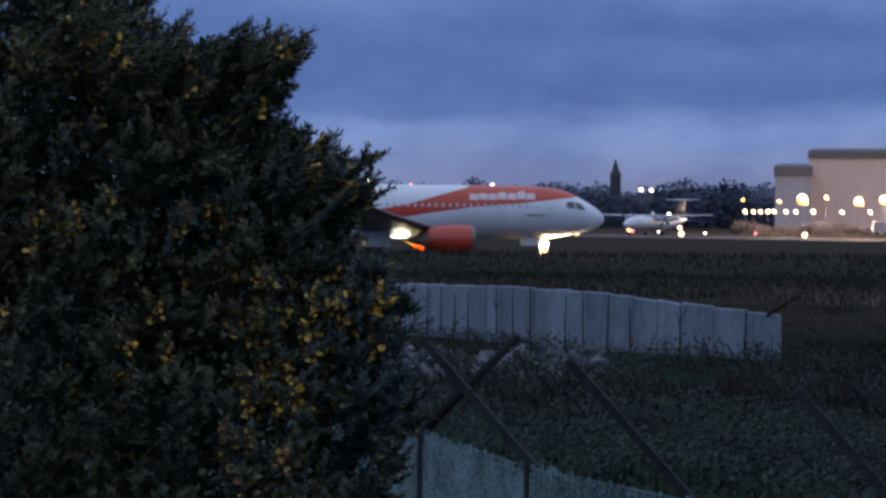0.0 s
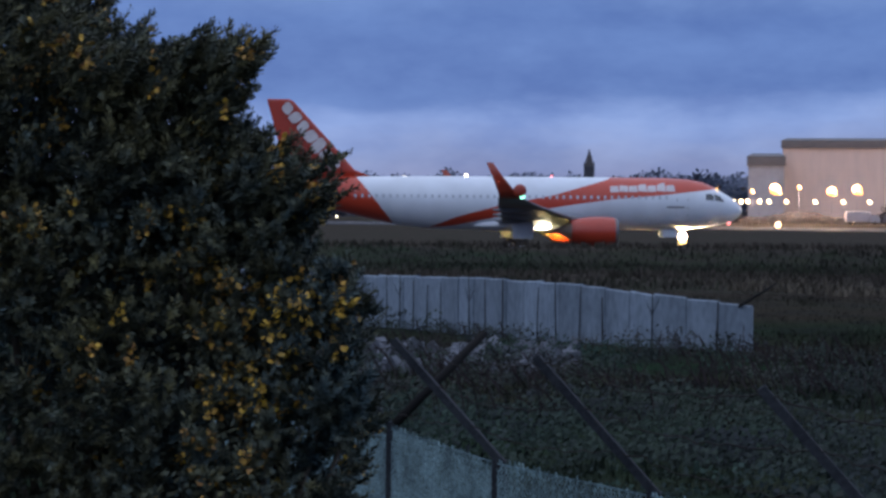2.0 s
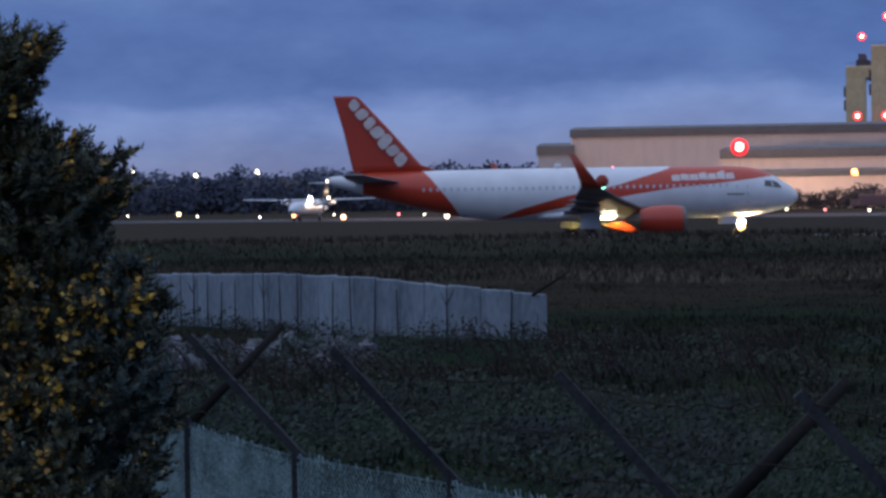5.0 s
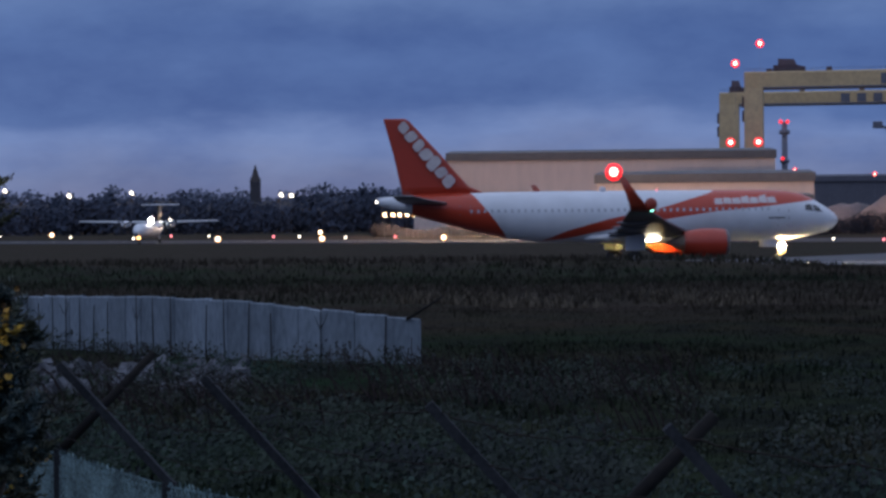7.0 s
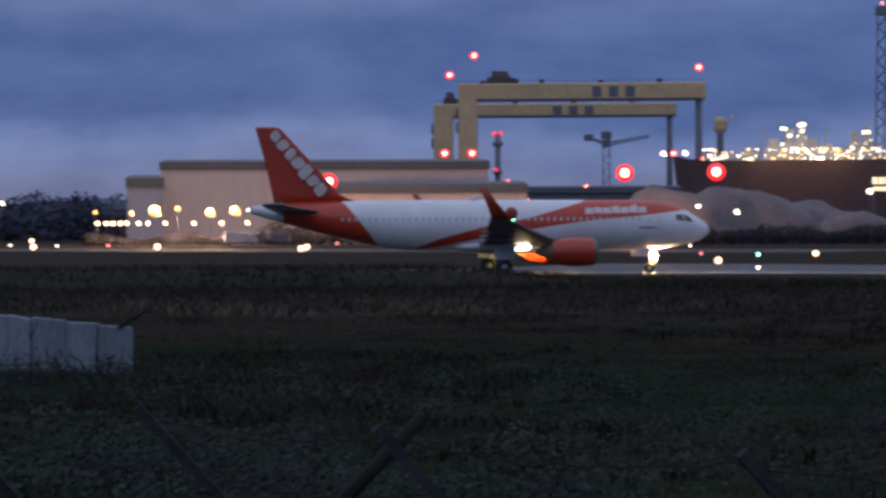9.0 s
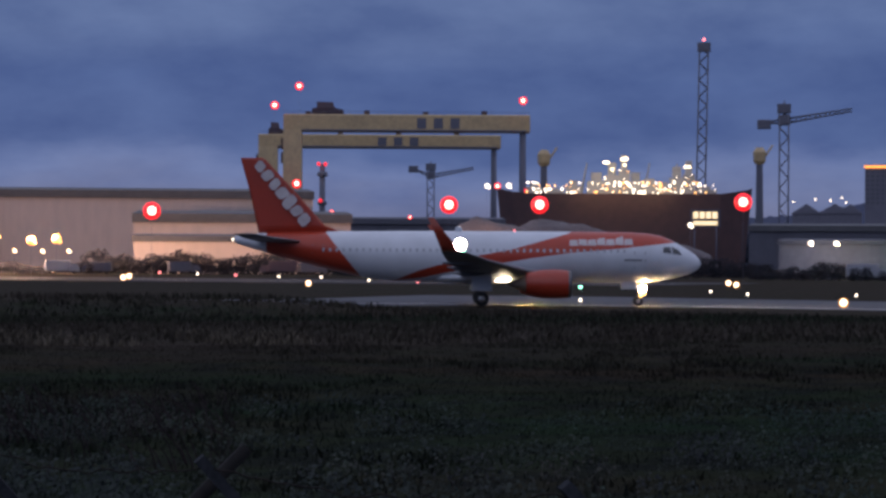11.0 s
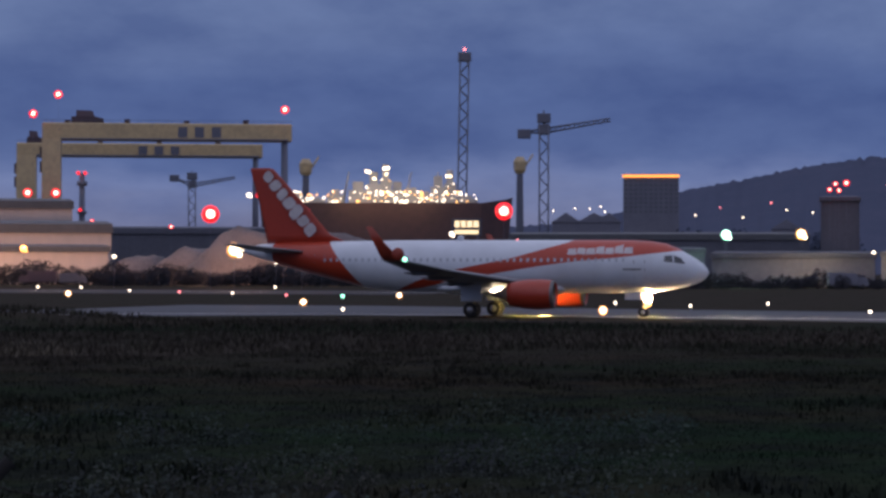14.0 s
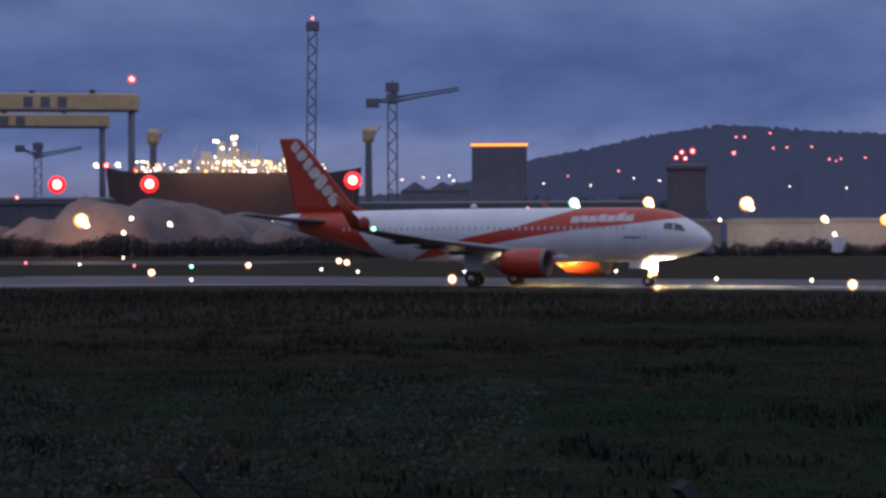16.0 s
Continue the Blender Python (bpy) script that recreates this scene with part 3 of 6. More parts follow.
def wheel(parent, place, r, w):
    """A tyre with its hub, turning about its own axle."""
    tyre = part("tyre", loft([ring((0, q, 0), (1, 0, 0), (0, 0, 1), k * r, k * r, 24) for q, k in ((-w, .69), (-w, .9), (-w * .6, 1), (w * .6, 1), (w, .9), (w, .69))]), "rubber", parent)
    hub = bar((0, -w - .005, 0), (0, w + .005, 0), r * .45, n=16)
    for i in range(6):
        a = i * math.pi / 3
        bar((r * .28 * math.cos(a), -w - .02, r * .28 * math.sin(a)), (r * .28 * math.cos(a), w + .02, r * .28 * math.sin(a)), r * .06, n=6, bm=hub)
    part("hub", hub, "metal", tyre, "bare metal hub")
    tyre.location = place
    WHEELS.append((tyre, place, r))


def build_jet():
    jet = thing("airliner", "white and orange twin-engined airliner taxiing with its lamps lit", "aircraft")
    liv = livery()
    dense = []
    for (a, za, wa, ha), (b, zb, wb, hb) in zip(BODY, BODY[1:]):
        dense.append((a, za, wa, ha))
    dense.append(BODY[-1])
    part("fuselage", loft([ring((-s, 0, zc), (0, 1, 0), (0, 0, 1), w, h, 40) for s, zc, w, h in dense]), liv, jet, "white body with an orange tail and sweep")
    # belly fairing
    part("belly_fairing", loft([ring((-s, 0, 2.22), (0, 1, 0), (0, 0, 1), w, h, 20) for s, w, h in ((10.2, 0.2, 0.1), (11.2, 1.3, 0.40), (13, 2.0, 0.56), (18, 2.05, 0.60), (20.5, 1.5, 0.45), (22.5, 0.3, 0.12))]), "white", jet, "white belly fairing")
    for s in (-1, 1):
        # wing
        secs = [(-11.6, -19.4, 1.2, 2.35, 0.13), (-12.5, -19.4, 2.2, 2.42, 0.13), (-14.4, -19.55, 6.4, 2.85, 0.115), (-17.2, -20.5, 12.2, 3.55, 0.105), (-19.3, -21.0, 16.6, 4.22, 0.10)]
        part("wing", loft([foil(a, b, s * y, z, t) for a, b, y, z, t in secs]), "wing_grey", jet, "grey swept wing")
        # upturned tip
        tips = [(-19.3, -21.0, 16.6, 4.22, 0.10), (-19.55, -21.0, 17.15, 4.36, 0.09), (-19.95, -21.15, 17.5, 4.75, 0.08), (-20.7, -21.5, 17.75, 5.6, 0.07), (-21.55, -22.0, 17.95, 6.70, 0.06)]
        rings = []
        for i, (a, b, y, z, t) in enumerate(tips):
            sec = foil(a, b, 0, 0, t)
            lean = min(1.0, i / 2.5) * 1.35
            rings.append([Vector((p.x, s * (y - p.z * math.sin(lean)), z + p.z * math.cos(lean))) for p in sec])
        part("winglet", loft(rings), "orange_shaded", jet, "upturned wing tip in orange darkened for shade")
        for y, x in ((4.6, -19.4), (8.6, -19.9), (11.8, -20.3)):
            z = 2.1 + (y - 2.2) * 0.115
            part("flap_fairing", loft([ring((x + dx, s * y, z + dz), (0, 1, 0), (0, 0, 1), r, r * 1.3, 10) for dx, dz, r in ((2.2, 0.25, 0.05), (1.4, 0.2, 0.15), (0.2, 0.16, 0.16), (-0.6, 0.2, 0.03))]), "wing_grey", jet)
        # engine
        ey, ez = s * 5.75, 1.78
        prof = [(-10.9, 0.84), (-10.75, 0.94), (-10.8, 1.01), (-11.1, 1.09), (-12.0, 1.15), (-13.0, 1.11), (-13.8, 0.98), (-14.3, 0.86)]
        nac = part("nacelle", loft([ring((x, ey, ez), (0, 1, 0), (0, 0, 1), r, r, 28) for x, r in prof], caps=False), "orange", jet, "orange engine nacelle")
        part("intake_lip", loft([ring((x, ey, ez), (0, 1, 0), (0, 0, 1), r, r, 28) for x, r in ((-11.5, 0.82), (-10.95, 0.85), (-10.74, 0.94), (-10.79, 1.015), (-11.0, 1.072))], caps=False), "lip", nac, "dull metal intake lip")
        part("fan", loft([ring((x, ey, ez), (0, 1, 0), (0, 0, 1), r, r, 24) for x, r in ((-11.52, 0.83), (-11.5, 0.33), (-11.15, 0.02))]), "dark", nac, "dark fan disc and spinner")
        part("exhaust", loft([ring((x, ey, ez), (0, 1, 0), (0, 0, 1), r, r, 24) for x, r in ((-13.9, 0.78), (-14.3, 0.66), (-14.8, 0.46), (-15.0, 0.34), (-15.7, 0.05))]), "burnt", nac, "heat-stained exhaust cone")
        part("pylon", loft([[Vector((x, ey + d, z)) for x, z, d in sec] for sec in (((-11.9, ez + 1.04, -0.12), (-11.9, ez + 1.04, 0.12), (-11.9, ez + 1.14, 0.12), (-11.9, ez + 1.14, -0.12)),
                                                                                  ((-14.0, ez + 1.0, -0.2), (-14.0, ez + 1.0, 0.2), (-14.0, 2.75, 0.2), (-14.0, 2.75, -0.2)),
                                                                                  ((-17.0, ez + 0.8, -0.1), (-17.0, ez + 0.8, 0.1), (-17.0, 2.7, 0.1), (-17.0, 2.7, -0.1)))]), "white", nac)
        # tailplane
        part("tailplane", loft([foil(a, b, s * y, z, 0.10) for a, b, y, z in ((-31.6, -35.4, 0.5, 4.95), (-33.9, -36.5, 3.6, 5.27), (-35.4, -37.1, 6.2, 5.55))]), "wing_grey", jet, "grey tailplane")
        # main undercarriage
        gear = part("main_gear_leg", bar((-17.5, s * 3.8, 2.6), (-17.7, s * 3.8, 0.55), 0.16, 0.12), "metal", jet)
        bar_bm = bar((-17.7, s * 3.25, 0.58), (-17.7, s * 4.35, 0.58), 0.09)
        part("axle", bar_bm, "metal", gear)
        for dy in (-0.46, 0.46):
            wheel(gear, Vector((-17.7, s * 3.8 + dy, 0.58)), 0.58, 0.2)
        part("gear_door", box(bmesh.new(), -18.5, -16.9, s * 4.05 - 0.03, s * 4.05 + 0.03, 1.2, 2.5, 0.02), "white", gear, smooth=False)
        # wing root lamp to port, an emissive white patch to starboard
        if s > 0:
            part("landing_light", ball((-14.0, 3.7, 1.92), 0.17), "l_wing", jet, "glowing lamp under the wing root")
        else:
            part("landing_light", loft([ring((-15.35 - x, -2.55, 2.12 - x * .12), (0, 1, 0), (0, 0, 1), r * .6, r, 10) for x, r in ((0, .02), (.12, .12), (.5, .17), (.95, .10), (1.25, .02))]), "l_patch", jet, "glowing white patch under the wing root")
        part("navigation_light", ball((-19.35, s * 17.0, 4.36), 0.17), "l_green" if s < 0 else "l_red", jet, "green wing tip lamp" if s < 0 else "red wing tip lamp")
        # windows and doors
        for i in range(46):
            x = -6.2 - i * 0.533
            bm = bmesh.new()
            patch(bm, [(x, 4.26), (x, 4.52), (x - 0.19, 4.52), (x - 0.19, 4.26)], s, 0.01, 1)
            part("cabin_window", bm, "window_grey", jet)
        for c in ([(-1.62, 4.10), (-1.95, 4.55), (-2.5, 4.75), (-2.4, 4.18)], [(-2.5, 4.2), (-2.6, 4.74), (-3.15, 4.72), (-3.2, 4.28)]):
            bm = bmesh.new()
            patch(bm, c, s, 0.02, 4)
            part("cockpit_window", bm, "pane", jet, "dark cockpit pane")
        for x0 in (-4.6, -30.3):
            door = bmesh.new()
            zc = body_at(x0)[0]
            for c in ([(x0, zc - .9), (x0, zc + 1.0), (x0 - .05, zc + 1.0), (x0 - .05, zc - .9)], [(x0 - .85, zc - .9), (x0 - .85, zc + 1.0), (x0 - .9, zc + 1.0), (x0 - .9, zc - .9)]):
                patch(door, c, s, 0.012, 3)
            part("door_outline", door, "wing_grey", jet)
        bm = bmesh.new()
        patch(bm, [(-4.9, 3.60), (-4.9, 3.74), (-6.3, 3.74), (-6.3, 3.60)], s, 0.012, 2)
        part("small_mark", bm, "wing_grey", jet, "plain grey bar")
        # plain pale blocks where the lettering stands
        word = bmesh.new()
        for i in range(7):
            x = -5.6 - i * 0.73
            h = (0.0, 0.22, 0.0, 0.12, 0.0, 0.0, 0.0)[i]
            z0 = 4.88 - i * 0.015
            patch(word, [(x, z0), (x - 0.04, z0 + 0.50 + h), (x - 0.66, z0 + 0.46 + .06 * (i % 2)), (x - 0.69, z0 + .05 * (i % 2))], s, 0.014, 3)
        part("lettering", word, "letter", jet, "row of plain white blocks")
    # fin
    fin = [(-28.2, -35.5, 5.5, 0.5), (-30.3, -35.7, 6.4, 0.46), (-32.5, -36.25, 8.9, 0.34), (-35.0, -37.0, 11.6, 0.22), (-35.35, -37.0, 11.76, 0.12)]
    rings = []
    for le, te, z, w in fin:
        sec = foil(le, te, 0, 0, 0.10)
        k = w / (0.2 * (le - te) * 0.5 + 1e-6) * 0.5
        rings.append([Vector((p.x, p.z * min(1.0, k), z)) for p in sec])
    part("fin", loft(rings), "orange", jet, "tall orange tail fin")
    for s in (-1, 1):
        bm = bmesh.new()
        for i in range(7):
            k = i / 6
            cx, cz = -35.45 + k * 3.55, 11.05 - k * 4.25
            out = s * (0.17 + 0.10 * k)
            long, tall = (.40, .40, .36, .46, .42, .40, .44)[i], (.50, .46, .48, .60, .62, .46, .62)[i]
            # each block leans along the fin's front edge
            ax, az = Vector((.64, 0, -.77)), Vector((.77, 0, .64))
            cs = []
            for u, v in ((-1, -.6), (-.6, -1), (.6, -1), (1, -.6), (1, .6), (.6, 1), (-.6, 1), (-1, .6)):
                p = Vector((cx, out, cz)) + ax * ((u + (.16 if i % 2 else -.12) * v) * long * .98) + az * (v * tall * (1.0 if i % 3 else .8))
                cs.append(bm.verts.new(p))
            bm.faces.new(cs if s > 0 else cs[::-1])
        part("lettering", bm, "letter", jet, "diagonal row of plain white shapes")
    # nose undercarriage and lamps
    leg = part("nose_gear_leg", bar((-4.9, 0, 2.2), (-5.05, 0, 0.4), 0.11, 0.09), "metal", jet)
    for y in (-0.25, 0.25):
        wheel(leg, Vector((-5.05, y, 0.38)), 0.38, 0.11)
    part("taxi_light", ball((-4.66, 0, 1.38), 0.25, seg=14), "l_taxi", leg, "glowing taxi lamp")
    # added glowing balls spread the taxi lamp's glow up and down
    for x, y, z, r in ((-4.62, -.22, 1.02, .21), (-4.70, .22, 1.02, .21), (-4.80, -.28, 1.70, .17), (-4.80, .28, 1.70, .17), (-4.86, -.30, .78, .12)):
        part("turnoff_light", ball((x, y, z), r, seg=10), "l_taxi_halo", leg, "warm glow added round the taxi lamp")
    # glowing ring imitates the warm fringe of the taxi lamp's halo
    part("lamp_rim", loft([ring((-4.66 - .04, 0, 1.30), (0, 1, 0), (0, 0, 1), r, r, 18) for r in (.27, .40)] + [ring((-4.66 - .12, 0, 1.30), (0, 1, 0), (0, 0, 1), .36, .36, 18)]), "l_sodium", leg, "amber fringe painted round the taxi lamp")
    # the landing lamp throws its beam ahead out of a deep reflector
    shell = part("landing_light", loft([ring((x, 0, 1.78), (0, 1, 0), (0, 0, 1), r, r, 16) for x, r in ((-4.72, .06), (-4.66, .14), (-4.36, .19), (-4.36, .17), (-4.64, .125))], caps=False), "lip", leg, "dull metal landing lamp reflector")
    part("lamp_face", loft([ring((x, 0, 1.78), (0, 1, 0), (0, 0, 1), r, r, 16) for x, r in ((-4.64, .12), (-4.62, .06), (-4.615, .01))]), "l_beam", shell, "bright landing lamp face")
    for y in (-0.5, 0.5):
        part("gear_door", box(bmesh.new(), -6.4, -5.15, y - 0.02, y + 0.02, 1.35, 2.1, 0.01), "white", leg, smooth=False)
    part("tail_light", ball((-37.58, 0, 5.2), 0.13), "l_white", jet, "white tail lamp")
    part("beacon", ball((-15, 0, 5.98), 0.08), "l_rose", jet, "red beacon")
    return jet


def turning_lamp(name, parent, label, r, place, material):
    """A flashing lamp: a bright face on a shallow cup that turns about its upright axis; at rest the face lies against a cover plate."""
    cup = part(name, loft([ring((x, 0, 0), (0, 1, 0), (0, 0, 1), k * r, k * r, 16) for x, k in ((-.10, .3), (-.07, .75), (-.02, 1), (0.0, 1))]), material, parent, label)
    part("lamp_face", loft([ring((x, 0, 0), (0, 1, 0), (0, 0, 1), k * r, k * r, 16) for x, k in ((.004, .96), (.010, .6), (.012, .04))]), "l_strobe", cup, "bright white lamp face")
    x, y, z = place
    part("cover_plate", loft([ring((x, y + d, z), (1, 0, 0), (0, 0, 1), r * 1.06, r * 1.06, 16) for d in (.022, .06)]), material, parent)
    return cup


STROBE = (-19.62, -17.95, 4.74)
BEACON = (-19.5, -.3, 6.05)
jet = build_jet()
wing_strobe = turning_lamp("strobe_light", jet, "white wing tip strobe lamp", .44, STROBE, "orange_shaded")
roof_beacon = turning_lamp("strobe_light", jet, "white roof beacon lamp", .27, BEACON, "white")


# ---- the turboprop beyond ----
def build_turboprop():
    t = thing("turboprop", "white high-winged turboprop airliner taxiing far across the airfield", "aircraft")
    rows = ((0, 2.1, .05), (0.5, 2.15, .5), (1.6, 2.3, 1.0), (3.2, 2.5, 1.32), (6, 2.5, 1.35), (18, 2.5, 1.35), (23, 3.0, 0.9), (26.5, 3.5, 0.2))
    part("fuselage", loft([ring((-s, 0, z), (0, 1, 0), (0, 0, 1), r, r, 20) for s, z, r in rows]), "white", t)
    part("wing", loft([foil(a, b, y, z, 0.14) for a, b, y, z in ((-11.6, -13.4, -13.6, 4.25), (-11.0, -13.7, -4.5, 4.05), (-11.0, -13.7, 4.5, 4.05), (-11.6, -13.4, 13.6, 4.25))]), "white", t)
    for s in (-1, 1):
        nac = part("nacelle", loft([ring((x, s * 4.4, z), (0, 1, 0), (0, 0, 1), r, r * 1.2, 14) for x, z, r in ((-8.2, 3.6, 0.15), (-8.7, 3.6, 0.5), (-10.5, 3.65, 0.62), (-15, 3.7, 0.4), (-16, 3.8, 0.1))]), "white", t)
        for k in range(6):
            a = k * math.pi / 3 + 0.3
            part("propeller_blade", loft([[Vector((-8.4 + dx, s * 4.4 + r * math.cos(a) - dw * math.sin(a), 3.6 + r * math.sin(a) + dw * math.cos(a))) for dx, dw in ((0, -.14), (.05, .14), (-.05, .14))] for r in (0.2, 1.2, 1.95)]), "dark", nac)
        leg = part("main_gear_leg", bar((-12.6, s * 2.0, 1.6), (-12.6, s * 2.1, 0.4), 0.12), "metal", t)
        part("tyre", bar((-12.6, s * 2.1 - 0.2, 0.42), (-12.6, s * 2.1 + 0.2, 0.42), 0.42, n=18), "rubber", leg)
    part("fin", loft([[Vector((p.x, p.z * 0.6, z)) for p in foil(a, b, 0, 0, 0.1)] for a, b, z in ((-20.5, -25.6, 3.6), (-23.2, -26.0, 7.4))]), "fin_olive", t, "dull olive fin")
    part("tailplane", loft([foil(a, b, y, z, 0.1) for a, b, y, z in ((-24.2, -25.8, -3.8, 7.5), (-23.4, -26.0, 0, 7.5), (-24.2, -25.8, 3.8, 7.5))]), "white", t)
    leg = part("nose_gear_leg", bar((-2.2, 0, 1.3), (-2.2, 0, 0.3), 0.09), "metal", t)
    part("tyre", bar((-2.2, -0.25, 0.32), (-2.2, 0.25, 0.32), 0.32, n=16), "rubber", leg)
    part("taxi_light", ball((-2.0, 0, 1.15), 0.42), "l_warm", t, "glowing taxi lamp")
    part("landing_light", ball((-10.8, 4.4, 4.4), 0.34), "l_white", t, "glowing wing lamp")
    return t


turboprop = build_turboprop()
PROP_LAMP = (-10.2, .9, 4.35)
prop_strobe = turning_lamp("strobe_light", turboprop, "white strobe lamp on the wing", .62, PROP_LAMP, "white")


# ---- buildings and cranes beyond the airfield ----
def shed(name, label, category, b0, b1, dist, rise, roof_rise, wall, roof, depth=40, doors=0, ribs=True):
    """A long shed between two bearings; eaves at rise, roof top at roof_rise."""
    mid = (b0 + b1) / 2
    w = dist * math.tan(radians(b1 - b0)) / 2
    z1, z2 = EYE + dist * math.tan(radians(rise)), EYE + dist * math.tan(radians(roof_rise))
    t = thing(name, label, category, facing(mid, dist))
    bm = box(bmesh.new(), -w, w, 0, depth, 0, z1, 0.1)
    part("wall", bm, wall, t, smooth=False)
    bm = bmesh.new()
    loft([[Vector((-w - .6, -0.8, z1)), Vector((w + .6, -0.8, z1)), Vector((w + .6, depth + .8, z1)), Vector((-w - .6, depth + .8, z1))],
          [Vector((-w - .6, -0.8, z1 + (z2 - z1) * 0.75)), Vector((w + .6, -0.8, z1 + (z2 - z1) * 0.75)), Vector((w + .6, depth + .8, z1 + (z2 - z1) * .75)), Vector((-w - .6, depth + .8, z1 + (z2 - z1) * .75))],
          [Vector((-w + 1, 3, z2)), Vector((w - 1, 3, z2)), Vector((w - 1, depth - 3, z2)), Vector((-w + 1, depth - 3, z2))]], bm=bm)
    part("roof", bm, roof, t, smooth=False)
    if ribs:
        n = int(2 * w / 6)
        for i in range(n + 1):
            x = -w + 2 * w * i / n
            part("rib", box(bmesh.new(), x - .18, x + .18, -0.25, 0.02, 0, z1 - .02), wall, t, smooth=False)
    for i in range(doors):
        x = -w + 2 * w * (i + 0.5) / doors
        part("door", box(bmesh.new(), x - 2.6, x + 2.6, -0.12, 0.05, 0, min(6, z1 * .6), 0.05), wall, t, smooth=False)
    return t


shed("hangar", "huge pale hangar with a long dark roof", "hangar", 0.14, 7.7, 760, 1.42, 1.66, "hangar", "hangar_roof", 70)
shed("hangar_annexe", "grey hangar annexe with a stepped dark roof", "building", -0.66, 0.14, 752, 1.02, 1.30, "clad_grey", "hangar_roof", 50)
shed("low_hangar", "long low pale hangar with banded cladding", "hangar", 3.6, 8.6, 690, 0.86, 1.14, "hangar", "hangar_roof", 40, doors=6)
shed("low_shed", "low pale shed in front of the hangar", "building", 3.6, 8.55, 640, 0.42, 0.60, "hangar", "hangar_roof", 30, doors=5, ribs=False)
shed("warehouse", "low grey warehouse with a flat roof", "building", 18.6, 22.4, 520, 0.42, 0.55, "clad_mid", "clad_dark", 30, doors=5)
shed("warehouse", "long low dark warehouse", "building", 22.6, 26.3, 560, 0.30, 0.46, "clad_mid", "clad_dark", 30, doors=4)
shed("warehouse", "low grey warehouse with a flat roof", "building", 26.5, 34.0, 540, 0.34, 0.48, "clad_mid", "clad_dark", 30, doors=6)
shed("quay_shed", "dark flat-roofed quayside shed by the docks", "building", 8.6, 12.2, 1000, 0.85, 1.02, "clad_dark", "clad_dark", 40)
shed("quay_shed", "dark flat-roofed quayside shed by the docks", "building", 17.9, 24.8, 1150, 0.72, 0.90, "clad_dark", "hangar_roof", 40)
shed("control_block", "dark block with red lamps on its roof", "building", 25.1, 25.95, 700, 1.62, 1.74, "clad_dark", "clad_dark", 14)


def block(name, label, b0, b1, dist, z0r, z1r):
    mid = (b0 + b1) / 2
    w = dist * math.tan(radians(b1 - b0)) / 2
    z1 = EYE + dist * math.tan(radians(z1r))
    t = thing(name, label, "building", facing(mid, dist))
    part("wall", box(bmesh.new(), -w, w, 0, 30, 0, z1, 0.2), "clad_mid", t, smooth=False)
    part("roof", box(bmesh.new(), -w - .4, w + .4, -.4, 30.4, z1, z1 + 1.2, 0.1), "clad_dark", t, smooth=False)
    part("strip_light", box(bmesh.new(), -w - .5, w + .5, -0.9, -0.45, z1 - 1.3, z1 + 0.6), "l_strip", t, "glowing orange strip along the roof edge", smooth=False)
    n = 11
    for r in range(8):
        for i in range(n):
            x = -w + 2 * w * (i + .5) / n
            z = z1 - 5 - r * 3.4
            if z > 2:
                part("window", box(bmesh.new(), x - 1.1, x + 1.1, -0.1, 0.1, z, z + 1.8), "window_far", t, smooth=False)
    return t


block("tower_block", "grey tower block with a glowing orange roof edge", 20.53, 21.82, 1900, 0.3, 2.22)


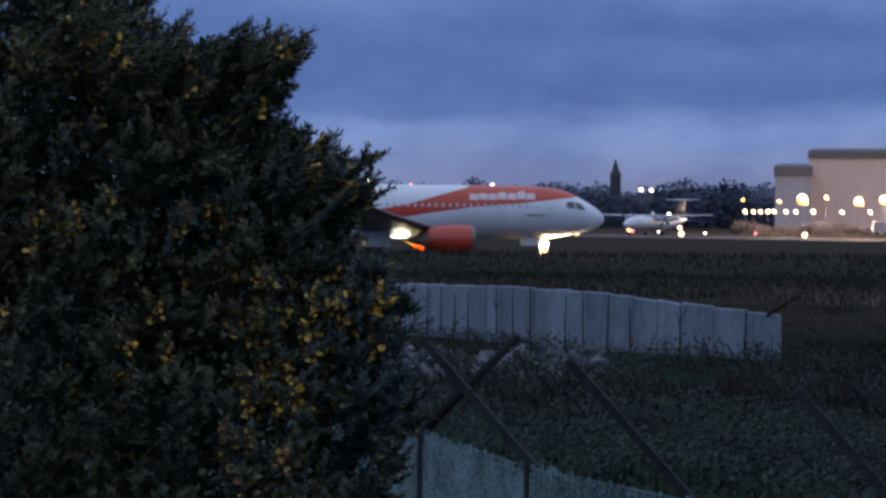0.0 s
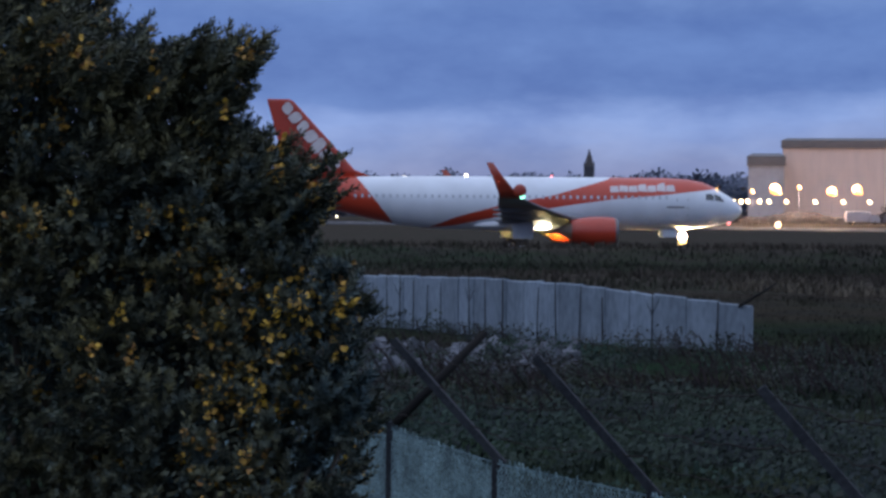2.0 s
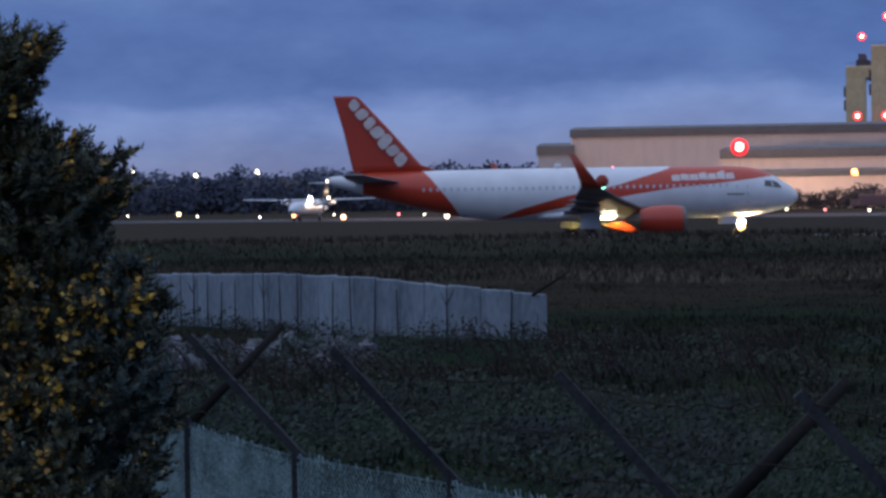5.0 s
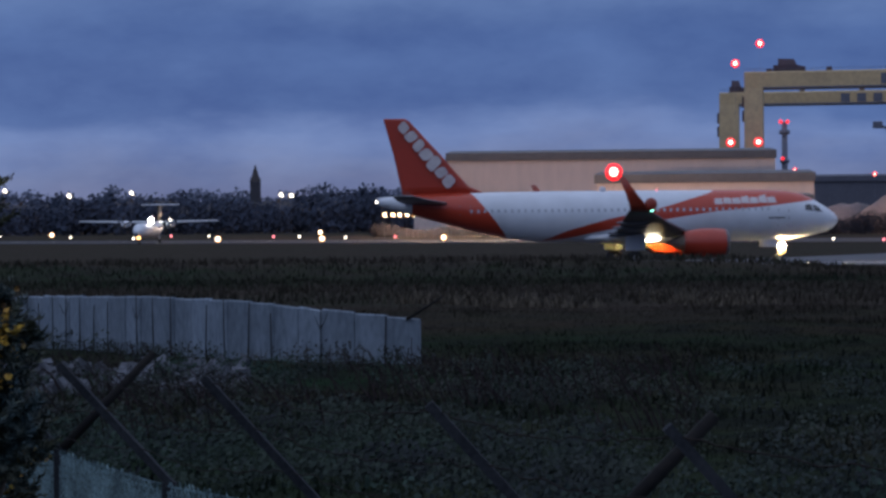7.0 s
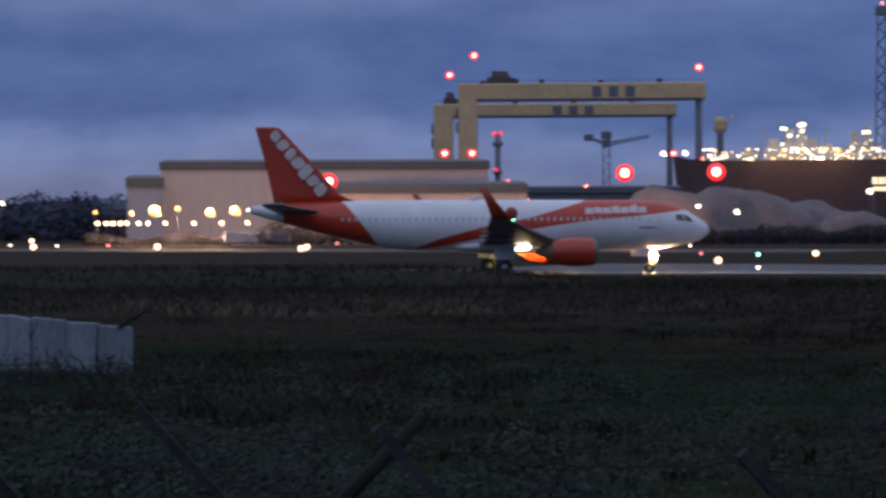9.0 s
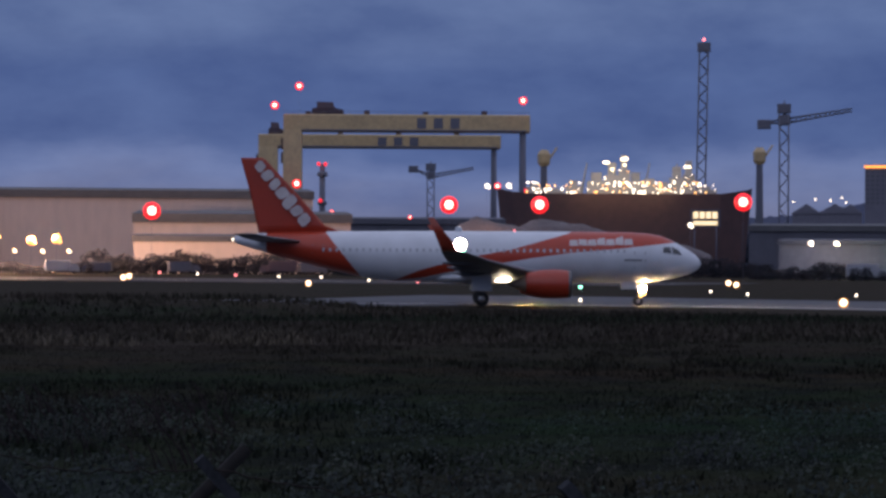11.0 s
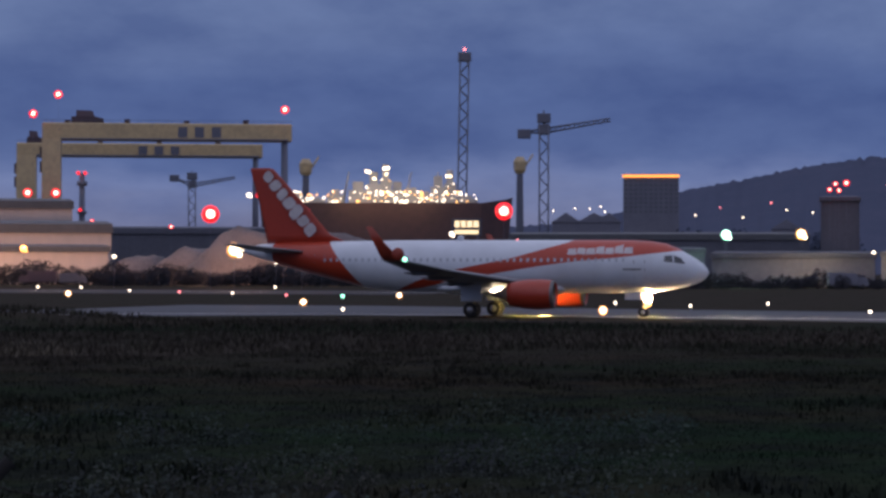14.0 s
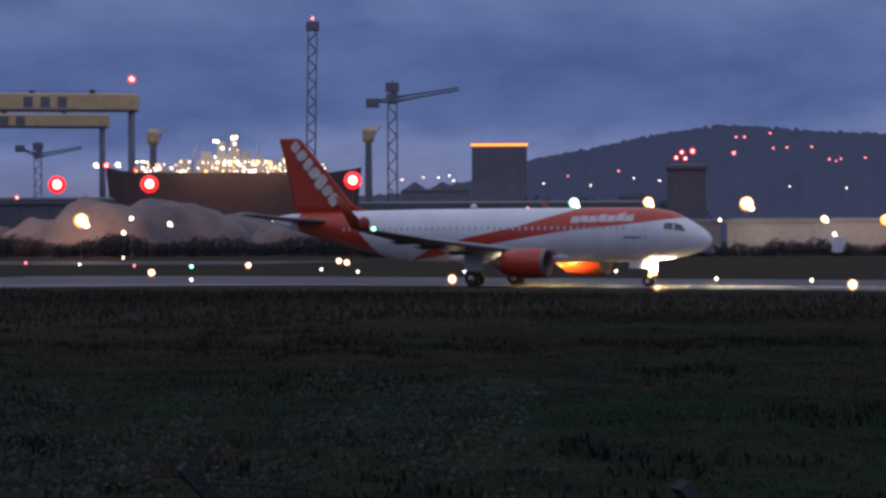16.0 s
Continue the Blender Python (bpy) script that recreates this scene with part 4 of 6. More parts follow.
# gantry cranes
def gantry(label, b0, b1, dist, top, under, legw, slim, machine):
    mid = (b0 + b1) / 2
    w = dist * math.tan(radians(b1 - b0)) / 2
    z1, z0 = EYE + dist * math.tan(radians(top)), EYE + dist * math.tan(radians(under))
    t = thing("gantry_crane", label, "crane", facing(mid, dist), "shipyard gantry cranes")
    part("beam", box(bmesh.new(), -w, w, -5, 5, z0, z1, 0.6), "crane_yellow", t, "yellow box girder", smooth=False)
    part("main_leg", loft([[Vector((-w + a, y, z)) for a, y in ((0, -5 - s), (legw, -5 - s), (legw, 5 + s), (0, 5 + s))] for z, s in ((0, 7), (z0 * 0.5, 4), (z0 + 1, 0))]), "crane_yellow", t, "broad yellow leg", smooth=False)
    for y in (-1, 1):
        part("slender_leg", bar((w - 4, y * 14, 0), (w - 4, y * 3, z0 + 1), slim, slim), "crane_dark", t, "slender steel leg")
    part("sill_beam", box(bmesh.new(), w - 6, w - 2, -16, 16, 0.5, 4.5, 0.3), "crane_dark", t, smooth=False)
    for k, (x, wd, h) in enumerate(machine):
        part("trolley", loft([[Vector((x - wd, -4, z1)), Vector((x + wd, -4, z1)), Vector((x + wd, 4, z1)), Vector((x - wd, 4, z1))],
                              [Vector((x - wd, -4, z1 + h * .42)), Vector((x + wd, -4, z1 + h * .30)), Vector((x + wd, 4, z1 + h * .30)), Vector((x - wd, 4, z1 + h * .42))],
                              [Vector((x - wd * .7, -4, z1 + h * .46)), Vector((x + wd * .45, -4, z1 + h * .46)), Vector((x + wd * .45, 4, z1 + h * .46)), Vector((x - wd * .7, 4, z1 + h * .46))],
                              [Vector((x - wd * .7, -3, z1 + h * .9)), Vector((x + wd * .3, -3, z1 + h * .86)), Vector((x + wd * .3, 3, z1 + h * .86)), Vector((x - wd * .7, 3, z1 + h * .9))]]), "crane_house", t, "dark red machinery house", smooth=False)
    # walkways and winch gear along the girder and beside the broad leg
    part("walkway", box(bmesh.new(), -w + legw, w - 2, -6.2, -5.02, z0 + .4, z0 + 1.3, .05), "crane_dark", t, smooth=False)
    for z in (z0 - 6, z0 - 14):
        part("ladder_cage", box(bmesh.new(), -w - 1.4, -w - .02, -3, 1, z - 4, z + 2.2, .1), "crane_house", t, smooth=False)
    for k in range(4):
        x = -w + 14 + k * (2 * w - 30) / 3.3
        part("winch", box(bmesh.new(), x - 1.6, x + 1.6, -3, 3, z1, z1 + 1.6 + .7 * (k % 2), .1), "crane_house", t, smooth=False)
    # plain dark marks where the maker's letters stand
    for i in range(3):
        x = w * (0.12 if dist < 1430 else 0.02) + i * 9.5
        part("mark", box(bmesh.new(), x - 2.6, x + 2.6, -5.25, -4.99, z0 + (z1 - z0) * .2, z0 + (z1 - z0) * .8), "crane_dark", t, "plain dark mark", smooth=False)
    for i in range(9):
        x = -w + 6 + i * (2 * w - 12) / 8
        part("rail_post", bar((x, -5, z1), (x, -5, z1 + 1.6), 0.12), "crane_dark", t)
    part("rail", bar((-w, -5, z1 + 1.5), (w, -5, z1 + 1.5), 0.1), "crane_dark", t)
    return t


gantry("tall yellow shipyard gantry crane with a slender far leg", 7.05, 12.78, 1400, 3.40, 2.99, 10.5, 1.7, ((-w_, 9.0, 8.0) for w_ in (45,)))
gantry("yellow shipyard gantry crane beyond its taller twin", 6.47, 12.10, 1470, 2.93, 2.61, 11.5, 1.5, ((-62, 4.5, 8.0),))


def lattice(name, label, bearing, dist, low, top, width, lean=0.0, lamp=False, bays=18):
    z1 = EYE + dist * math.tan(radians(top))
    t = thing(name, label, "crane", facing(bearing, dist))
    for x in (-1, 1):
        for y in (-1, 1):
            part("chord", bar((x * width / 2, y * width / 2, 0), (x * width / 2 + lean, y * width / 2, z1), width * 0.09, n=6), "crane_dark", t)
    bm = bmesh.new()
    for i in range(bays):
        a, b = i / bays, (i + 1) / bays
        for y in (-1, 1):
            s = 1 if i % 2 else -1
            bar((s * width / 2 + lean * a, y * width / 2, z1 * a), (-s * width / 2 + lean * b, y * width / 2, z1 * b), width * .06, n=5, bm=bm)
        for x in (-1, 1):
            bar((x * width / 2 + lean * a, -width / 2, z1 * a), (x * width / 2 + lean * b, width / 2, z1 * b), width * .06, n=5, bm=bm)
    part("bracing", bm, "crane_dark", t)
    part("head", box(bmesh.new(), lean - width * .75, lean + width * .75, -width * .6, width * .6, z1 - width * .7, z1 + width * .3, .1), "crane_dark", t, smooth=False)
    if lamp:
        part("lamp", ball((lean, 0, z1 + width * .7), 0.9), "l_rose", t, "red lamp")
    return t, z1


lattice("crane_boom", "tall dark lattice boom with a red lamp at its head", 16.74, 1300, 0, 5.02, 4.6, 2.0, True, 26)


def tower_crane(label, bearing, dist, rise, back, front, drop, width):
    t, z1 = lattice("tower_crane", label, bearing, dist, 0, rise, width, bays=16)
    lb, lf = dist * math.radians(back), dist * math.radians(front)
    bm = bmesh.new()
    for dz in (0, -2.2):
        bar((-lb, 0, z1 - drop * dist), (0, 0, z1 - 6 + dz), .5, n=6, bm=bm)
        bar((0, 0, z1 - 6 + dz), (lf, 0, z1 - 1 + dz * .6), .5, .35, n=6, bm=bm)
    for i in range(14):
        a, b = i / 14, (i + 1) / 14
        bar((lf * a, 0, z1 - 6 + 5 * a - (0 if i % 2 else 2)), (lf * b, 0, z1 - 6 + 5 * b - (2 if i % 2 else 0)), .25, n=5, bm=bm)
    part("jib", bm, "crane_dark", t, "dark lattice jib")
    part("counterweight", box(bmesh.new(), -lb - 2, -lb + 4.5, -2, 2, z1 - drop * dist - 3, z1 - drop * dist + 1.5, .3), "crane_dark", t, smooth=False)
    part("cab", box(bmesh.new(), -3, 3, -2.5, 2.5, z1 - 9, z1 - 4, .4), "crane_dark", t, smooth=False)
    part("apex", bar((0, 0, z1 - 5), (0, 0, z1 + 3), 1.0, .3, 6), "crane_dark", t)
    return t


tower_crane("dark tower crane with a raised jib", 18.68, 1200, 3.60, 0.52, 1.55, 0.0065, 4.4)
tower_crane("small dark tower crane far across the docks", 10.48, 1650, 2.22, 0.45, 1.0, 0.001, 4.6)


def pillar_crane(bearing, dist, rise):
    z1 = EYE + dist * math.tan(radians(rise))
    t = thing("pillar_crane", "old dock crane with a yellow head on a dark tower", "crane", facing(bearing, dist), "dock pillar cranes")
    part("tower", loft([[Vector((x * w, y * w, z)) for x, y in ((-1, -1), (1, -1), (1, 1), (-1, 1))] for z, w in ((0, 2.6), (z1 * .5, 2.0), (z1 * .87, 1.7))]), "crane_dark", t, smooth=False)
    part("head", loft([ring((0, 0, z), (1, 0, 0), (0, 1, 0), w, w, 10) for z, w in ((z1 * .86, 2.2), (z1 * .89, 3.3), (z1 * .96, 3.5), (z1, 1.9))]), "crane_yellow", t, "yellow machinery head", smooth=False)
    part("jib", bar((2, 0, z1 * .9), (7, 0, z1 * 1.02), 0.5), "crane_yellow", t)


pillar_crane(13.12, 1310, 2.60)
pillar_crane(18.12, 1330, 2.66)


def build_ship():
    t = thing("ship", "dark red ship hull with brightly lit deck works", "ship", facing(14.9, 1260))
    w = 63
    z1 = EYE + 1260 * math.tan(radians(1.57))
    rings = []
    for x, k, dz in ((-w, .25, 3), (-w + 8, .8, 1), (-w + 20, 1, 0), (w - 12, 1, 0), (w + 1, .75, 2), (w + 4, .4, 3)):
        rings.append([Vector((x, -12 * k, z1 + dz)), Vector((x, 12 * k, z1 + dz)), Vector((x - (4 if x > 0 else -4), 10 * k, 0)), Vector((x - (4 if x > 0 else -4), -10 * k, 0))])
    part("hull", loft(rings), "hull", t, "dark red hull side", smooth=False)
    rnd = random.Random(5)
    modules = [(-44, 4, 6), (-34, 5, 3), (-24, 4, 7), (-12, 5, 11), (-4, 4, 16), (2, 3, 20), (8, 4, 11), (15, 5, 8), (22, 4, 6), (29, 4, 14), (35, 3, 17), (43, 6, 4)]
    for x, wd, h in modules:
        bm = box(bmesh.new(), x - wd, x + wd, -6, 6, z1, z1 + h * .6, .2)
        box(bm, x - wd * .6, x + wd * .5, -4, 4, z1 + h * .6, z1 + h, .2)
        part("deck_module", bm, "clad_grey", t, "grey deck module", smooth=False)
    for i in range(150):
        x, wd, h = modules[rnd.randrange(len(modules))]
        deck = rnd.choice((.8, 2.4, 4.2, 5.6)) if i % 3 else rnd.uniform(.5, h * .7)
        part("deck_light", ball((x + rnd.uniform(-wd, wd), -6.8, z1 + deck + rnd.gauss(0, .15)), rnd.uniform(.3, .6) if i % 3 else rnd.uniform(.2, .4), seg=6), rnd.choice(("l_white", "l_white", "l_sodium")), t, "glowing deck lamp")
    for x, h, r in ((3, 19.5, .8), (1.2, 19.2, .8), (2.2, 16, .6), (-8, 17.5, .7), (-6.4, 17.3, .7), (-4, 13.5, .7), (33, 15, .6), (35, 15, .6)):
        part("deck_light", ball((x, -6.8, z1 + h * .92), r, seg=8), "l_flood", t, "glowing deck lamp")
    for x in (-20, 12, 26):
        part("deck_crane", bar((x, 0, z1), (x + 3, 0, z1 + 16), .7, .4, 6), "clad_grey", t)


build_ship()


def build_sign():
    t = thing("lit_sign", "small lit sign on a dark board, too far to read", "sign", facing(16.88, 900))
    z = EYE + 900 * math.tan(radians(1.0))
    part("board", box(bmesh.new(), -5.5, 5.5, 0, .6, z - 3, z + 3.4, .1), "clad_dark", t, smooth=False)
    for i in range(4):
        part("mark", box(bmesh.new(), -4.4 + i * 2.3, -2.6 + i * 2.3, -.2, 0, z + .2, z + 2.6), "l_sign", t, "glowing plain bar", smooth=False)
    part("mark", box(bmesh.new(), -4.4, 4.3, -.2, 0, z - 2.2, z - .8), "l_sign", t, "glowing plain bar", smooth=False)
    for x in (-4, 4):
        part("post", bar((x, .3, 0), (x, .3, z), .25), "crane_dark", t)


build_sign()


def build_mounds():
    for b, d, w, h in ((10.6, 620, 13, 9.5), (11.9, 610, 17, 13.5), (13.5, 640, 22, 14.5), (15.0, 660, 17, 11), (16.2, 640, 12, 8.5), (9.4, 640, 10, 8)):
        t = bmesh.new()
        bmesh.ops.create_icosphere(t, subdivisions=4, radius=1)
        for v in t.verts:
            n = noise.fractal(v.co * 1.7 + Vector((b, 0, 0)), 1.0, 2.0, 4)
            r = max(0.0, v.co.z)
            v.co = Vector((v.co.x * w * (1 + .12 * n), v.co.y * w * .7, h * r ** 1.1 * (1 + .18 * n)))
        ob = part("gravel_mound", t, "mound")
        ob.matrix_world = facing(b, d, -0.3)
        tagged(ob, "pale grey heap of aggregate beyond the runway", "heap", "gravel heaps")


build_mounds()


def build_hill():
    bm = bmesh.new()
    ridge = [(17, .95), (19.0, 1.10), (20.4, 1.35), (21.3, 1.62), (22.05, 1.90), (23.37, 2.13), (24.68, 2.41), (25.5, 2.52), (26.25, 2.64), (27.29, 2.59), (28.58, 2.47), (30.1, 2.40), (33, 2.2), (38, 1.6), (46, 1.0)]

    def rise(b):
        for (a, ra), (c, rc) in zip(ridge, ridge[1:]):
            if a <= b <= c:
                k = (b - a) / (c - a)
                return ra + (rc - ra) * k
        return 0.9
    n = 320
    rows = []
    for j in range(9):
        k = j / 8
        d = 2600 + 1400 * k
        row = []
        for i in range(n + 1):
            b = 17 + 29 * i / n
            top = EYE + 4000 * math.tan(radians(rise(b)))
            z = top * (k ** 1.15) + (noise.noise(Vector((b * 9, k * 6, 0))) * 5 + noise.noise(Vector((b * 40, k * 9, 0))) * 3.0) * min(1, k * 3)
            row.append(bm.verts.new(spot(b, d, z - 2 * (1 - k))))
        rows.append(row)
    rows.append([bm.verts.new(spot(17 + 29 * i / n, 4350, 0)) for i in range(n + 1)])
    for a, c in zip(rows, rows[1:]):
        for i in range(n):
            bm.faces.new((a[i], a[i + 1], c[i + 1], c[i]))
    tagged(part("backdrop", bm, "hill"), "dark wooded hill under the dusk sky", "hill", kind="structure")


build_hill()


# distant trees, houses and church
def leaf_clump(verts, faces, c, r, rnd, n, flat=0.75, size=1.0):
    for _ in range(n):
        d = Vector((rnd.gauss(0, 1), rnd.gauss(0, 1), rnd.gauss(0, 1))).normalized()
        p = c + Vector((d.x * r.x, d.y * r.y, d.z * r.z)) * rnd.uniform(.45, 1.05)
        u = Vector((rnd.gauss(0, 1), rnd.gauss(0, 1), rnd.gauss(0, 1))).normalized()
        v = u.orthogonal().normalized()
        s = r.length * rnd.uniform(.16, .34) * size
        i = len(verts)
        verts += [p - u * s - v * s * .6, p + u * s * .3 - v * s * flat, p + u * s + v * s * .3, p - u * s * .4 + v * s * flat]
        faces.append((i, i + 1, i + 2, i + 3))


def raw(name, verts, faces, material, parent=None):
    me = bpy.data.meshes.new(name)
    me.from_pydata([tuple(v) for v in verts], [], faces)
    me.materials.append(M[material])
    ob = new(name, me)
    if parent:
        ob.parent = parent
    return ob


def tree_line(b0, b1, dist, rise, label, seed, material="trees"):
    rnd = random.Random(seed)
    verts, faces = [], []
    b = b0
    while b < b1:
        h = (EYE + dist * math.tan(radians(rise(b)))) * rnd.uniform(.78, 1.06)
        w = h * rnd.uniform(.35, .6)
        c = spot(b, dist * rnd.uniform(.97, 1.03), h * .55)
        leaf_clump(verts, faces, c, Vector((w, w, h * .5)), rnd, 380, size=.24)
        leaf_clump(verts, faces, Vector((c.x, c.y, h * .25)), Vector((w * 1.2, w, h * .3)), rnd, 130, size=.3)
        b += math.degrees(w / dist) * rnd.uniform(.6, 1.1)
    tagged(raw("tree_line", verts, faces, material), label, "trees", kind="stuff")


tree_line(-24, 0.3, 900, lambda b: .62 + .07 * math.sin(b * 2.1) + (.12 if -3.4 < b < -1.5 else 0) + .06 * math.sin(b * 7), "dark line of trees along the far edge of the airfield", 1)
tree_line(-1.5, 9.0, 610, lambda b: (.14 if b > 2.6 else -.10) + .07 * math.sin(b * 3), "dark hedge in front of the hangars", 2, "hedge")
tree_line(8.4, 18.5, 560, lambda b: .06 + .08 * math.sin(b * 2.7), "dark bushes beyond the runway", 3, "hedge")
tree_line(18.0, 36.0, 500, lambda b: -.08 + .07 * math.sin(b * 2.3) + .05 * math.sin(b * 7.1), "dark hedge beyond the runway", 4, "hedge")
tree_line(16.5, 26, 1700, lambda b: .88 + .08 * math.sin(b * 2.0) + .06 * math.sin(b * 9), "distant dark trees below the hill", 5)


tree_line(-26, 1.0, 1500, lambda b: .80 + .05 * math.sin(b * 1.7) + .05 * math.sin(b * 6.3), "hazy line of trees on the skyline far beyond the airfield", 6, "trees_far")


def build_church():
    t = thing("church", "dark church tower with a pointed spire far beyond the trees", "church", facing(-4.36, 1250))
    z = EYE + 1250 * math.tan(radians(1.38))
    part("tower", box(bmesh.new(), -2.7, 2.7, -2.7, 2.7, 0, z * .74, .2), "spire", t, smooth=False)
    part("spire_roof", loft([ring((0, 0, a), (1, 0, 0), (0, 1, 0), r, r, 8) for a, r in ((z * .74, 2.6), (z * .86, 1.5), (z, .12))]), "roof_tile", t, smooth=False)
    for x, y in ((-1, -1), (1, -1), (1, 1), (-1, 1)):
        part("pinnacle", bar((x * 2.4, y * 2.4, z * .74), (x * 2.4, y * 2.4, z * .81), .5, .05, 6), "spire", t)
    part("nave", loft([[Vector((x, y, zz)) for y, zz in ((-6, 0), (6, 0), (6, 9), (0, 15), (-6, 9))] for x in (3.4, 30)]), "spire", t, smooth=False)


build_church()


def build_houses():
    rnd = random.Random(11)
    for i in range(26):
        b = -11.5 + i * .42 + rnd.uniform(-.1, .1)
        d = rnd.uniform(1000, 1150)
        h = EYE + d * math.tan(radians(rnd.uniform(.40, .55)))
        w = rnd.uniform(4, 8)
        t = thing("house", "dark distant house with a pitched slate roof", "house", facing(b, d, 0, rnd.uniform(-25, 25)), "far houses")
        part("wall", box(bmesh.new(), -w, w, -4, 4, 0, h - 3.2), "brick_far", t, smooth=False)
        part("roof", loft([[Vector((x, y, z)) for y, z in ((-4.4, h - 3.3), (4.4, h - 3.3), (0, h))] for x in (-w - .3, w + .3)]), "roof_tile", t, smooth=False)
        part("chimney", box(bmesh.new(), w * .5, w * .5 + 1.0, -.5, .5, h - 2, h + 1.2), "brick_far", t, smooth=False)


build_houses()


# ---- lamps of the airfield ----
def ground_light(bearing, dist, kind):
    r = {"w": .17, "W": .50, "r": .21, "g": .28}[kind] * min(1.5, max(.75, dist / 380))
    t = thing("runway_light", {"w": "small white airfield edge light", "W": "bright warm airfield edge light", "r": "small red airfield edge light", "g": "small green airfield edge light"}[kind],
              "light", facing(bearing, min(dist, 820)), "airfield edge lights")
    part("stem", bar((0, 0, 0), (0, 0, .26), .07, .05), "metal", t)
    lens = part("lens", ball((0, 0, .26 + r * .7), r, seg=10), {"w": "l_white", "W": "l_amber", "r": "l_rose", "g": "l_green"}[kind], t, "glowing lens")
    # on W lights the large amber ball imitates a halo behind this core
    if kind == "W":
        part("lamp_core", ball((0, -r * .75, .26 + r * .75), r * .66, seg=8), "l_white", lens, "bright lamp core")


EDGE_A = [(-10.24, 760, "w"), (-9.06, 726, "W"), (-8.63, 652, "w"), (-7.19, 573, "w"), (-6.32, 658, "r"), (-5.45, 639, "w"), (-5.24, 472, "W"), (-3.95, 585, "r"), (-3.35, 575, "w"),
          (-2.86, 738, "W"), (-2.82, 460, "W"), (-2.27, 538, "w"), (-1.11, 541, "r"), (-0.68, 653, "w"), (0.02, 460, "W"), (-11.37, 800, "W"), (1.71, 608, "W"), (3.35, 400, "W")]
EDGE_B = [(2.61, 652, "w"), (3.34, 631, "w"), (3.48, 431, "W"), (4.19, 588, "r"), (4.77, 780, "W"), (5.06, 551, "w"), (5.94, 501, "r"), (6.95, 474, "w"), (7.64, 322, "W"), (7.93, 465, "w"),
          (9.05, 395, "w"), (10.19, 369, "r"), (11.42, 347, "w"), (12.67, 321, "r"), (13.07, 238, "W"), (13.99, 304, "g"), (13.99, 206, "w")]
EDGE_C = [(12.42, 468, "w"), (17.01, 272, "w"), (17.60, 329, "W"), (17.86, 251, "w"), (20.35, 248, "w"), (20.06, 190, "W"), (22.09, 229, "w"), (15.31, 301, "W"), (17.42, 353, "W"),
          (23.88, 247, "w"), (26.21, 199, "w"), (28.40, 190, "w"), (29.33, 163, "W")]
for row in EDGE_A + EDGE_B + EDGE_C:
    ground_light(*row)


def mast_light(bearing, rise, dist, r, kind, label, pole=True, group="lamp masts"):
    p = high(bearing, rise, dist)
    t = thing("lamp_post", label, "lamp", facing(bearing, dist), group)
    if pole:
        part("pole", bar((0, .2, 0), (0, .2, p.z), .045, .035, 6), "crane_dark", t)
        part("bracket", bar((0, .2, p.z - .2), (0, -.2, p.z), .08, n=5), "crane_dark", t)
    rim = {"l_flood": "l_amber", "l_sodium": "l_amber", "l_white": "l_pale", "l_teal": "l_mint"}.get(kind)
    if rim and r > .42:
        # dim ball imitates the halo behind a bright core; side glow is added
        halo = part("lamp_bowl", ball((0, -.3, p.z), r, seg=14), rim, t, "dim ball painted as the lamp halo")
        part("lamp_core", ball((.06 * r, -.3 - r * .75, p.z + .05 * r), r * .70, seg=12), kind, halo, "bright lamp core")
        part("side_head", ball((r * .7, -.3 - r * .5, p.z - r * .62), r * .34, seg=8), kind, t, "small added glow beside the lamp")
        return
    lens = part("lamp", ball((0, -.3, p.z), r, seg=12), kind, t, "glowing lamp")
    # oversized red ball imitates the halo round a bright core
    if kind == "l_red":
        part("filament", ball((0, -.3 - r * .78, p.z), r * .52, seg=8), "l_core", lens, "bright core of the red lamp")


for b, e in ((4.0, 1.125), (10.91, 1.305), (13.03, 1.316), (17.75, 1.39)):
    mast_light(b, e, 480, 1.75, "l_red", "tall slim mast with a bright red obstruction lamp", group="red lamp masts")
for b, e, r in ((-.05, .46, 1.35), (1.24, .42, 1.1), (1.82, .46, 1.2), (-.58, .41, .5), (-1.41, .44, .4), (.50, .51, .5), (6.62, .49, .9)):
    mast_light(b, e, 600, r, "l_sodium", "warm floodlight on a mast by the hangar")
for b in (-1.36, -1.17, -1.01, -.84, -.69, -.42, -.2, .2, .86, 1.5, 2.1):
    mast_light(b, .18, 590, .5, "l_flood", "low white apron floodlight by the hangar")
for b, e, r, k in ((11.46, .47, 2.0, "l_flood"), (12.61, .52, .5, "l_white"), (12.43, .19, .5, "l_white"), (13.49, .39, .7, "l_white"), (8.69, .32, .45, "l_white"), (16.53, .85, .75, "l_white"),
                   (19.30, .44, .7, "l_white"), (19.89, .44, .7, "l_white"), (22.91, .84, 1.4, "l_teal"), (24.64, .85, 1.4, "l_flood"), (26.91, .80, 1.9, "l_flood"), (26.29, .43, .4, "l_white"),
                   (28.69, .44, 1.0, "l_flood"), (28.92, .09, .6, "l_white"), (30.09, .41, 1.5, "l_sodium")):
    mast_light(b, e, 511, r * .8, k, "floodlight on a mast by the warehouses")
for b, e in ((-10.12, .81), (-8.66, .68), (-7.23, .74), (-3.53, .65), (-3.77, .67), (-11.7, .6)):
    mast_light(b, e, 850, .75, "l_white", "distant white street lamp")
